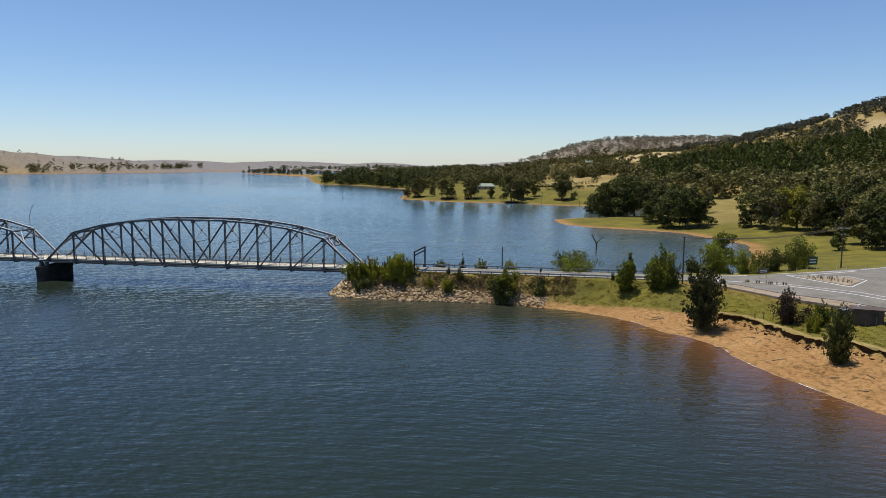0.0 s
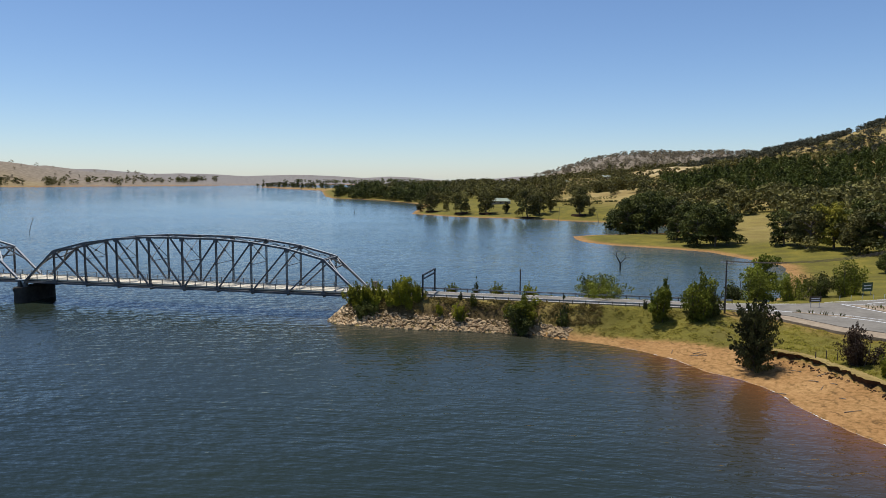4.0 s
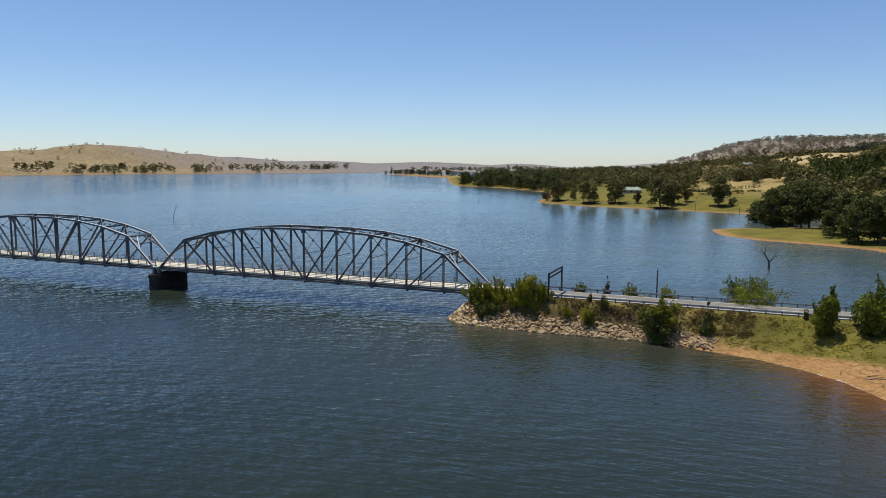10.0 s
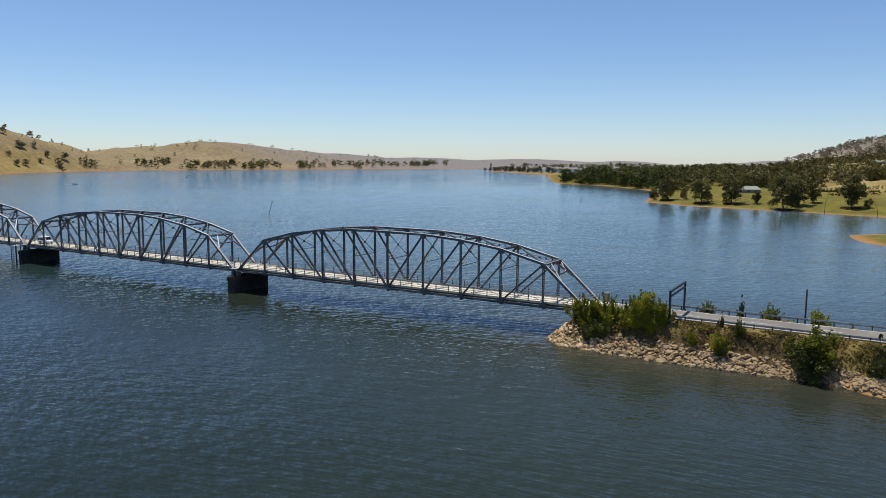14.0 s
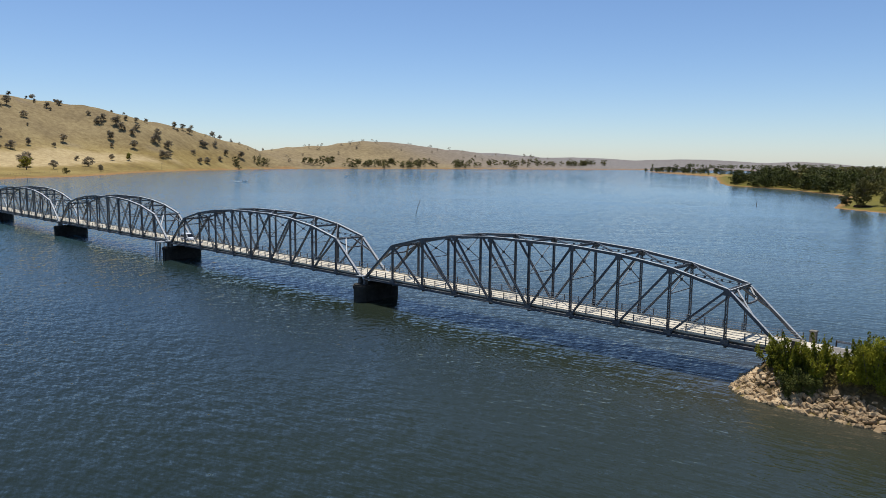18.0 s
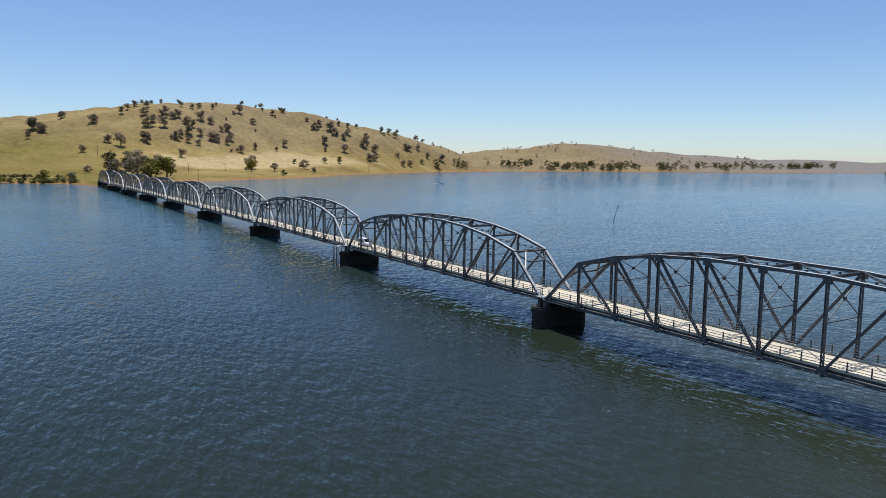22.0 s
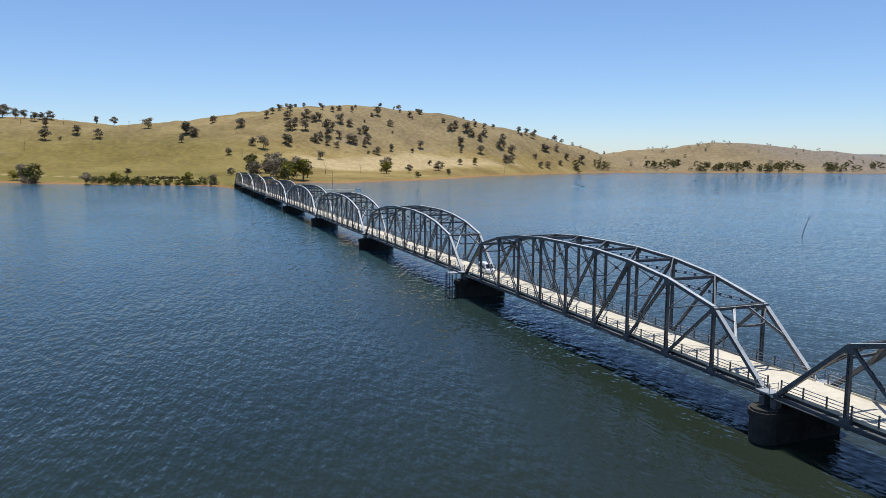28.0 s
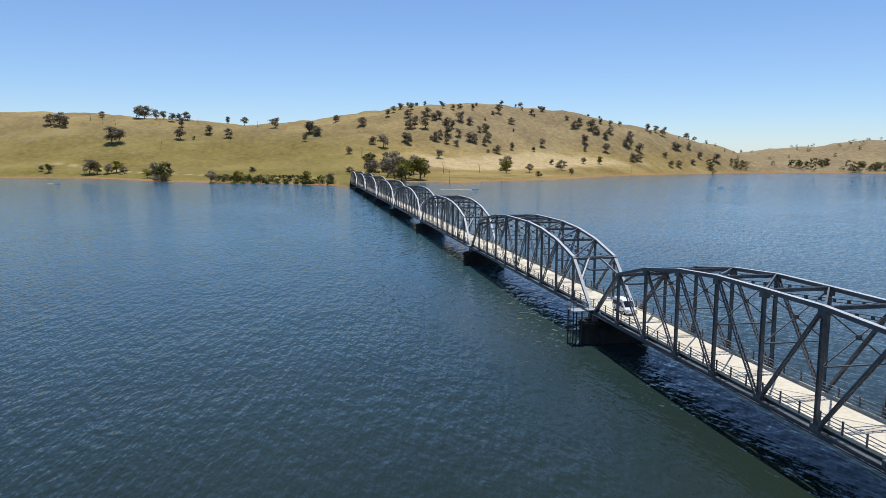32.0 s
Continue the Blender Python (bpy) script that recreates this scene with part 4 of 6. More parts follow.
for (x, y, size), level in zip(spots, levels):
    turn = Euler((0.3 + rng.random() * 0.6, rng.random() * 0.5 - 0.25, rng.random() * 6.28))
    m = Matrix.LocRotScale((x, y, max(level + 0.08 * size, -0.05)), turn, (size * (0.9 + 0.7 * rng.random()), size, size * 0.85))
    me = ROCKS[rng.randrange(8)]
    if size > 0.45 and made < 300:
        part("rock", me, STONE, bank).matrix_basis = m
        made += 1
    else:
        rest.add([m @ v.co for v in me.vertices], [tuple(p.vertices) for p in me.polygons])
tagged(part("rubble", rest, STONE, bank), kind="stuff")

# crumbling turf edge above the beach
TURF_SOIL = plain("dark soil under the turf", (0.035, 0.02, 0.011), (0.11, 0.062, 0.03), 2.5, 0.95, 0, 0.04)
rng = random.Random(8)
scarp, lip = Build(), Build()
row = []
for (ax, ay), (bx, by) in zip(TURF_EDGE[6:-1], TURF_EDGE[7:]):
    length = math.dist((ax, ay), (bx, by))
    n = int(length / 0.55)
    for k in range(n):
        nx, ny = (by - ay) / length, -(bx - ax) / length
        s, off = k / n, 0.3 * math.sin(len(row) * 0.31 + 2 * math.sin(len(row) * 0.17)) + 0.45 * rng.random() - 0.15
        row.append((ax + (bx - ax) * s, ay + (by - ay) * s, nx, ny, off))
vs, fs, top = [], [], []
for k, (x, y, nx, ny, off) in enumerate(row):
    low = ground_height(x - nx * (0.9 + off), y - ny * (0.9 + off)) if ground_height(x - nx, y - ny) < ground_height(x + nx, y + ny) else ground_height(x + nx * (0.9 + off), y + ny * (0.9 + off))
    sgn = -1 if ground_height(x - nx, y - ny) < ground_height(x + nx, y + ny) else 1
    px, py = x + sgn * nx * (0.45 + off), y + sgn * ny * (0.45 + off)
    inner = (x - sgn * nx * 1.0, y - sgn * ny * 1.0)
    hi = ground_height(*inner) + 0.05
    vs += [(px - sgn * nx * 0.15, py - sgn * ny * 0.15, low - 0.3), (px - sgn * nx * 0.25, py - sgn * ny * 0.25, (low + hi) / 2), (px, py, hi - 0.12)]
    top += [(px + sgn * nx * 0.12, py + sgn * ny * 0.12, hi - 0.05 - 0.3 * rng.random() ** 2), (px - sgn * nx * 0.1, py - sgn * ny * 0.1, hi - 0.04 + 0.1 * rng.random()), (inner[0], inner[1], hi - 0.03)]
    if k:
        a, b = 3 * (k - 1), 3 * k
        fs += [(a, b, b + 1, a + 1), (a + 1, b + 1, b + 2, a + 2)]
scarp.add(vs, fs)
lip.add(top, fs)
bank_edge = thing("turf_bank", (0, 0, 0), "dark undercut soil bank with a ragged turf edge above the beach", "bank edge", kind="structure")
part("soil_face", scarp, TURF_SOIL, bank_edge)
part("turf_lip", lip, GROUND, bank_edge)
edge = Build()
for k in range(380):
    x, y, nx, ny, off = rng.choice(row)
    sgn = -1 if ground_height(x - nx, y - ny) < ground_height(x + nx, y + ny) else 1
    g = 0.5 + abs(rng.gauss(0, 0.7))
    x, y = x + sgn * nx * g, y + sgn * ny * g
    size = 0.18 + 0.4 * rng.random() ** 2
    m = Matrix.LocRotScale((x, y, ground_height(x, y) + 0.05), Euler((rng.random(), rng.random(), rng.random() * 6)), (size * 1.5, size, size * 0.7))
    me = ROCKS[rng.randrange(8)]
    edge.add([m @ v.co for v in me.vertices], [tuple(p.vertices) for p in me.polygons])
tagged(part("turf_clods", edge, TURF_SOIL), "dark crumbling soil clods along the bank edge", "soil", kind="stuff")
driftwood = Build()
for k in range(60):
    x, y = 60 + 34 * rng.random(), -62 + 50 * rng.random()
    hgt = ground_height(x, y)
    if 0.05 < hgt < 2.2:
        a, length = rng.random() * 3.14, 0.5 + 1.6 * rng.random()
        driftwood.cone((x, y, hgt + 0.06), (x + math.cos(a) * length, y + math.sin(a) * length, ground_height(x + math.cos(a) * length, y + math.sin(a) * length) + 0.08), 0.06, 0.03, 5)
foam = Build()
FOAM_EDGE = [(49, -11), (55, -14.7), (61, -20), (65.5, -27), (69.5, -29.8), (73, -36), (75, -44), (78, -50), (82, -57), (87.5, -66.6)]
line = []
for (ax, ay), (bx, by) in zip(FOAM_EDGE, FOAM_EDGE[1:]):
    length = math.dist((ax, ay), (bx, by))
    line += [(ax + (bx - ax) * k * 0.5 / length, ay + (by - ay) * k * 0.5 / length, -(by - ay) / length, (bx - ax) / length) for k in range(int(length / 0.5))]
line, steps = np.array(line), np.arange(-2.5, 2.6, 0.2)
level, _ = land(line[:, :1] + line[:, 2:3] * steps, line[:, 1:2] + line[:, 3:] * steps)
first = steps[np.argmax(level > 0.015, axis=1)]
strip = [(x + nx * u, y + ny * u, nx, ny, (0.03 + 0.08 * rng.random()) * max(0.05, math.sin(k * 0.23 + 2 * math.sin(k * 0.071)))) for k, ((x, y, nx, ny), u) in enumerate(zip(line, first))]
for p, q in zip(strip, strip[1:]):
    foam.add([(p[0] - p[2] * p[4], p[1] - p[3] * p[4], 0.02), (q[0] - q[2] * q[4], q[1] - q[3] * q[4], 0.02), (q[0] + q[2] * q[4], q[1] + q[3] * q[4], 0.035), (p[0] + p[2] * p[4], p[1] + p[3] * p[4], 0.035)], [(0, 1, 2, 3)])
tagged(part("shore_foam", foam, FOAM), "thin broken foam line where ripples meet the beach", "foam", kind="stuff")
tagged(part("driftwood", driftwood, DEAD_WOOD), "grey driftwood sticks lying on the sandy beach", "driftwood", kind="stuff")

# ---- plants ----


def leaf_material(name, dark, light, through=0.22):
    m, n, l, b = mat(name, 0.6)
    rnd = n.new("ShaderNodeNewGeometry").outputs["Random Per Island"]
    own = n.new("ShaderNodeObjectInfo").outputs["Random"]
    col = ramp(n, l, rnd, [(0.0, dark), (1.0, light)])
    col = mix(n, l, 0.3, col, ramp(n, l, own, [(0.0, tuple(c * 0.6 for c in dark)), (1.0, tuple(c * 1.3 for c in light))]))
    clump = noise_node(n, l, 0.16, 2, 0.5)
    col = mix(n, l, 1.0, col, ramp(n, l, clump, [(0.36, (0.42, 0.44, 0.48)), (0.64, (1.4, 1.33, 1.2))]), "MULTIPLY")
    l.new(col, b.inputs["Base Color"])
    b.inputs["Specular IOR Level"].default_value = 0.1
    tr = n.new("ShaderNodeBsdfTranslucent")
    l.new(col, tr.inputs[0])
    ms = n.new("ShaderNodeMixShader")
    ms.inputs[0].default_value = through
    l.new(b.outputs[0], ms.inputs[1])
    l.new(tr.outputs[0], ms.inputs[2])
    l.new(ms.outputs[0], n["Material Output"].inputs[0])
    return m


GUM_LEAF = leaf_material("gum leaves", (0.07, 0.068, 0.022), (0.185, 0.168, 0.052), 0.12)
DARK_LEAF = leaf_material("dark leaves", (0.036, 0.044, 0.012), (0.115, 0.126, 0.031), 0.12)
GREEN_LEAF = leaf_material("fresh green leaves", (0.14, 0.16, 0.014), (0.42, 0.41, 0.05), 0.5)
GOLD_LEAF = leaf_material("yellow-green leaves", (0.15, 0.145, 0.02), (0.30, 0.27, 0.04), 0.25)
PINE_LEAF = leaf_material("pine needles", (0.045, 0.06, 0.013), (0.13, 0.15, 0.034), 0.08)
MID_LEAF = leaf_material("deep green leaves", (0.075, 0.095, 0.012), (0.235, 0.255, 0.038), 0.4)
# Lighter than real foliage: haze over the hills is put into the colour
HILL_LEAF = leaf_material("grey-green leaves paled with painted haze", (0.20, 0.175, 0.125), (0.36, 0.305, 0.215), 0.5)
SHEOAK_LEAF = leaf_material("dark she-oak needles", (0.03, 0.034, 0.012), (0.085, 0.088, 0.032), 0.15)
# Gum grey-green, greyed further to paint in haze over the range
RANGE_LEAF = leaf_material("grey-green leaves of the range", (0.06, 0.066, 0.044), (0.15, 0.15, 0.10), 0.2)
RED_LEAF = leaf_material("dark purplish leaves", (0.03, 0.018, 0.016), (0.07, 0.05, 0.03), 0.2)


def leaf_quads(rng, centres, radii, count, size, upright=0.0, droop=0.0, dome=0.0):
    """Small rhombic leaf clumps spread over the shells of many blobs."""
    centres, radii = np.array(centres, float), np.array(radii, float)
    vol = radii.prod(1) ** (2 / 3)
    pick = rng.choice(len(centres), count, p=vol / vol.sum())
    d = rng.normal(size=(count, 3))
    d /= np.linalg.norm(d, axis=1)[:, None]
    flip = (rng.rand(count) < dome) & (d[:, 2] < 0)
    d[flip, 2] *= -1
    r = 0.45 + 0.6 * rng.rand(count, 1) ** 0.6
    pos = centres[pick] + d * r * radii[pick]
    nrm = d + rng.normal(size=(count, 3)) * 0.85 + np.array([0, 0, 0.2])
    nrm /= np.linalg.norm(nrm, axis=1)[:, None]
    a = np.cross(nrm, rng.normal(size=(count, 3)) * (1 - upright) + np.array([0.01, 0.02, 0]) + 0)
    if upright:
        a = a * (1 - upright) + np.array([0, 0, 1.0]) * upright
    a /= np.linalg.norm(a, axis=1)[:, None] + 1e-9
    b = np.cross(nrm, a)
    s = size * (0.55 + 0.9 * rng.rand(count, 1))
    w = s * (0.45 + 0.35 * rng.rand(count, 1))
    pos = pos - np.array([0, 0, droop]) * s
    return np.stack([pos - a * s, pos - b * w, pos + a * s, pos + b * w], 1).reshape(-1, 3)


def quads_mesh(name, verts, material):
    n = len(verts) // 4
    me = bpy.data.meshes.new(name)
    me.vertices.add(len(verts))
    me.vertices.foreach_set("co", np.asarray(verts, np.float32).ravel())
    me.loops.add(n * 4)
    me.loops.foreach_set("vertex_index", np.arange(n * 4, dtype=np.int32))
    me.polygons.add(n)
    me.polygons.foreach_set("loop_start", np.arange(0, n * 4, 4, dtype=np.int32))
    me.update(calc_edges=True)
    me.materials.append(material)
    return me


def gum_shape(seed, leaves, leaf, spread=0.42, low=0.32, limbs=7, blob=0.15, dome=0.75):
    """Trunk builder and crown vertices of a tree one unit high."""
    rng = np.random.RandomState(seed)
    trunk = Build()
    lean = rng.normal(size=2) * 0.05
    base, fork = Vector((0, 0, -0.04)), Vector((lean[0], lean[1], max(low, 0.14)))
    trunk.cone(base, fork, 0.032, 0.024, 8)
    top = Vector((lean[0] * 2, lean[1] * 2, 0.78))
    trunk.cone(fork, top, 0.022, 0.008, 7)
    centres, radii = [], []
    for k in range(limbs):
        a = 2 * math.pi * (k * 0.382 * 2.0 + 0.4 * rng.rand())
        t = (k + rng.rand()) / limbs
        start = fork.lerp(top, t * 0.75)
        level = low + (0.84 - low) * t
        out = spread * (0.6 + 0.5 * rng.rand()) * math.sqrt(max(0.12, 1 - (1.55 * (level - 0.45)) ** 2))
        end = Vector((start.x + math.cos(a) * out, start.y + math.sin(a) * out, level + 0.06 * rng.rand()))
        mid = start.lerp(end, 0.5) + Vector((0, 0, 0.02))
        trunk.cone(start, mid, 0.012, 0.009, 5, False)
        trunk.cone(mid, end, 0.009, 0.004, 5, False)
        for j in range(3):
            p = mid.lerp(end, 0.1 + 0.42 * j) + Vector(rng.normal(size=3) * 0.035)
            centres.append(p)
            radii.append(np.array([1, 1, 0.7]) * blob * (0.5 + 0.75 * rng.rand()))
    for j in range(3):
        centres.append(top + Vector((rng.normal() * 0.08, rng.normal() * 0.08, 0.01 + 0.05 * j)))
        radii.append(np.array([1, 1, 0.85]) * blob * (0.75 + 0.4 * rng.rand()))
    crown = leaf_quads(rng, centres, radii, leaves, leaf, 0.0, 0.0, dome)
    return trunk, crown


def bush_shape(seed, leaves, leaf, width=0.5, stems=9, upright=0.35):
    """Many shoots spreading from the ground, each a spike of leaves."""
    rng = np.random.RandomState(seed)
    trunk = Build()
    centres, radii = [], []
    for k in range(stems * 2):
        a, r = rng.rand() * 6.3, width * (0.1 + 0.9 * rng.rand() ** 0.7)
        hgt = (0.5 + 0.5 * rng.rand()) * (1.0 - 0.4 * (r / max(width, 0.01)) ** 2)
        end = Vector((math.cos(a) * r, math.sin(a) * r, hgt))
        foot = Vector((math.cos(a) * r * 0.3, math.sin(a) * r * 0.3, -0.05))
        trunk.cone(foot, end, 0.014, 0.004, 5, False)
        for j in range(6):
            t = 0.2 + 0.16 * j
            centres.append(foot.lerp(end, t) + Vector(rng.normal(size=3) * 0.015))
            radii.append(np.array([1, 1, 1.5]) * (0.075 + 0.06 * rng.rand()) * (1.3 - 0.85 * t) * (0.55 + width))
    return trunk, leaf_quads(rng, centres, radii, leaves, leaf, upright)


def shrub_shape(seed, leaves, leaf, width=0.5, stems=10):
    """A dense shrub: leaning stems, each with uneven leafy clumps, and ragged shoots on top."""
    rng = np.random.RandomState(seed)
    trunk = Build()
    centres, radii = [], []
    for k in range(stems):
        a, r = rng.rand() * 6.3, width * (0.15 + 0.75 * rng.rand() ** 0.8)
        top = (0.5 + 0.45 * rng.rand()) * (1.0 - 0.45 * (r / width) ** 2)
        foot = Vector((math.cos(a) * r * 0.35, math.sin(a) * r * 0.35, -0.05))
        tip = Vector((math.cos(a) * r, math.sin(a) * r, top))
        bend = foot.lerp(tip, 0.5) + Vector((rng.normal() * 0.03, rng.normal() * 0.03, 0.05))
        trunk.cone(foot, bend, 0.016, 0.011, 5, False)
        trunk.cone(bend, tip, 0.011, 0.004, 5, False)
        for j in range(6):
            t = 0.12 + 0.88 * j / 5
            p = (foot.lerp(bend, t * 2) if t < 0.5 else bend.lerp(tip, t * 2 - 1)) + Vector(rng.normal(size=3) * np.array([0.05, 0.05, 0.03]))
            centres.append(p)
            radii.append(np.array([1, 1, 0.85]) * (0.06 + 0.085 * rng.rand()) * (0.5 + width))
        for j in range(2):
            centres.append(tip + Vector((rng.normal() * 0.03, rng.normal() * 0.03, 0.05 + 0.07 * j)))
            radii.append(np.array([0.03, 0.03, 0.07]) * (0.8 + 0.5 * rng.rand()))
    return trunk, leaf_quads(rng, centres, radii, leaves, leaf, 0.12, 0.0, 0.35)


def casuarina_shape(seed, leaves, leaf, width=0.25):
    """Ragged she-oak: upswept thin branches with drooping needle tufts."""
    rng = np.random.RandomState(seed)
    trunk = Build().cone((0, 0, -0.05), (0.01, 0.02, 0.88), 0.02, 0.005, 7)
    centres, radii = [], []
    for k in range(84):
        t = 0.88 * k / 83
        a, r = k * 2.4 + rng.rand(), width * (0.4 + 0.6 * rng.rand() ** 0.6) * math.sqrt(max(0.02, 1 - ((t - 0.3) / 0.66) ** 2))
        tip = Vector((math.cos(a) * r, math.sin(a) * r, min(1.0, t + 0.10 + 0.1 * rng.rand())))
        root = Vector((0, 0, t * 0.85))
        trunk.cone(root, tip, 0.005, 0.0015, 4, False)
        for j in range(4):
            s = 0.3 + 0.24 * j
            centres.append(root.lerp(tip, s))
            radii.append(np.array([1, 1, 1.5]) * (0.022 + 0.022 * rng.rand()) * (1.3 - 0.5 * s))
    return trunk, leaf_quads(rng, centres, radii, leaves, leaf, 0.55)


def pine_shape(seed, leaves, leaf):
    rng = np.random.RandomState(seed)
    t = 0.12 + 0.88 * rng.rand(leaves) ** 0.8
    a = rng.rand(leaves) * 6.283
    r = (0.30 * (1.03 - t) ** 0.7 + 0.01) * (0.6 + 0.5 * rng.rand(leaves)) * (1 + 0.25 * np.sin(t * 40))
    c = np.stack([np.cos(a) * r, np.sin(a) * r, t], 1)
    return c, leaf_quads(rng, c, np.full((leaves, 3), 0.012), leaves, leaf, 0.15)


def place_tree(name, shape, leaf_mat, label, category, x, y, h, group="", sink=0.0, wide=1.0):
    """A tree of height h from a prepared pair of meshes."""
    key = (name, shape, leaf_mat.name)
    rng = random.Random(int(x * 13 + y * 7))
    m = Matrix.LocRotScale((x, y, ground_height(x, y) - sink), Euler((0, 0, rng.random() * 6.28)), (h * wide, h * wide, h))
    if key not in TREES:
        trunk, crown = SHAPES[shape]
        e = tagged(new(name), label, category, group)
        part("trunk", trunk, BARK, e)
        part("crown", quads_mesh("crown", crown, leaf_mat), leaf_mat, e)
        e.matrix_basis = m
        TREES[key] = e
        return e
    src = TREES[key]
    c = copy_thing(src, m @ Matrix.Diagonal((1 / src.scale.x, 1 / src.scale.y, 1 / src.scale.z, 1)))
    return tagged(c, label, category, group)


TREES = {}
SHAPES = {
    "gum_a": gum_shape(11, 900, 0.045, 0.34, 0.20, 10, 0.19, 0.6), "gum_b": gum_shape(12, 800, 0.045, 0.30, 0.24, 9, 0.19, 0.6), "gum_c": gum_shape(13, 950, 0.045, 0.40, 0.16, 11, 0.19, 0.6), "gum_d": gum_shape(14, 800, 0.046, 0.32, 0.28, 8, 0.20, 0.6), "gum_e": gum_shape(15, 650, 0.046, 0.26, 0.26, 8, 0.18, 0.6),
    "big_a": gum_shape(21, 5200, 0.025, 0.40, 0.10, 15, 0.15), "big_b": gum_shape(22, 5600, 0.025, 0.46, 0.07, 17, 0.15), "big_c": gum_shape(23, 5000, 0.025, 0.36, 0.13, 14, 0.15),
    "bush_a": bush_shape(31, 4200, 0.034, 0.55, 13, 0.3), "bush_b": bush_shape(32, 3600, 0.034, 0.42, 10, 0.3), "bush_d": bush_shape(36, 2800, 0.036, 0.5, 7, 0.3), "sapling": bush_shape(34, 700, 0.04, 0.2, 4, 0.5),
    "shrub_a": shrub_shape(51, 5200, 0.026, 0.55, 12), "shrub_b": shrub_shape(52, 4600, 0.028, 0.45, 9), "shrub_c": shrub_shape(53, 6500, 0.026, 0.7, 16),
    "shrub_big": shrub_shape(54, 10000, 0.018, 0.62, 20), "shrub_wide": shrub_shape(55, 9000, 0.02, 0.75, 18),
    "thicket": bush_shape(35, 700, 0.07, 0.9, 10, 0.1),
    "casuarina": casuarina_shape(41, 11000, 0.016, 0.29), "casuarina_thin": casuarina_shape(42, 7000, 0.018, 0.24),
}
GREEN_BUSH = "fresh green leafy bush on the causeway bank"
for k in range(11):
    x = -1.4 + 1.45 * k
    low = abs(math.sin(k * 1.9))
    place_tree("bush", ("shrub_a", "shrub_b", "bush_d", "shrub_c", "bush_b")[k % 5], GREEN_LEAF, GREEN_BUSH, "bush", x, -2.3 - 1.6 * low, (4.2, 2.6, 4.9, 3.1, 3.8, 2.3)[k % 6] + (0.7 if 6 < k < 9 else 0), "bushes at the causeway end", 0.1, (0.9, 1.0, 0.75)[k % 3])
for x, y, h in ((1.4, -4.9, 3.0), (3.1, -4.6, 3.2), (4.6, -5.0, 2.4)):
    place_tree("bush", "shrub_c", DARK_LEAF, "dark green bush hanging over the rocks", "bush", x, y, h, "bushes at the causeway end", 0.1, 0.9)
for x, h in ((4.2, 4.6), (9.4, 5.4), (10.6, 5.0), (12.9, 4.4)):
    place_tree("bush", "bush_d", GREEN_LEAF, "tall ragged green shoots above the bushes", "bush", x, -2.6, h, "bushes at the causeway end", 0.1, 0.7)
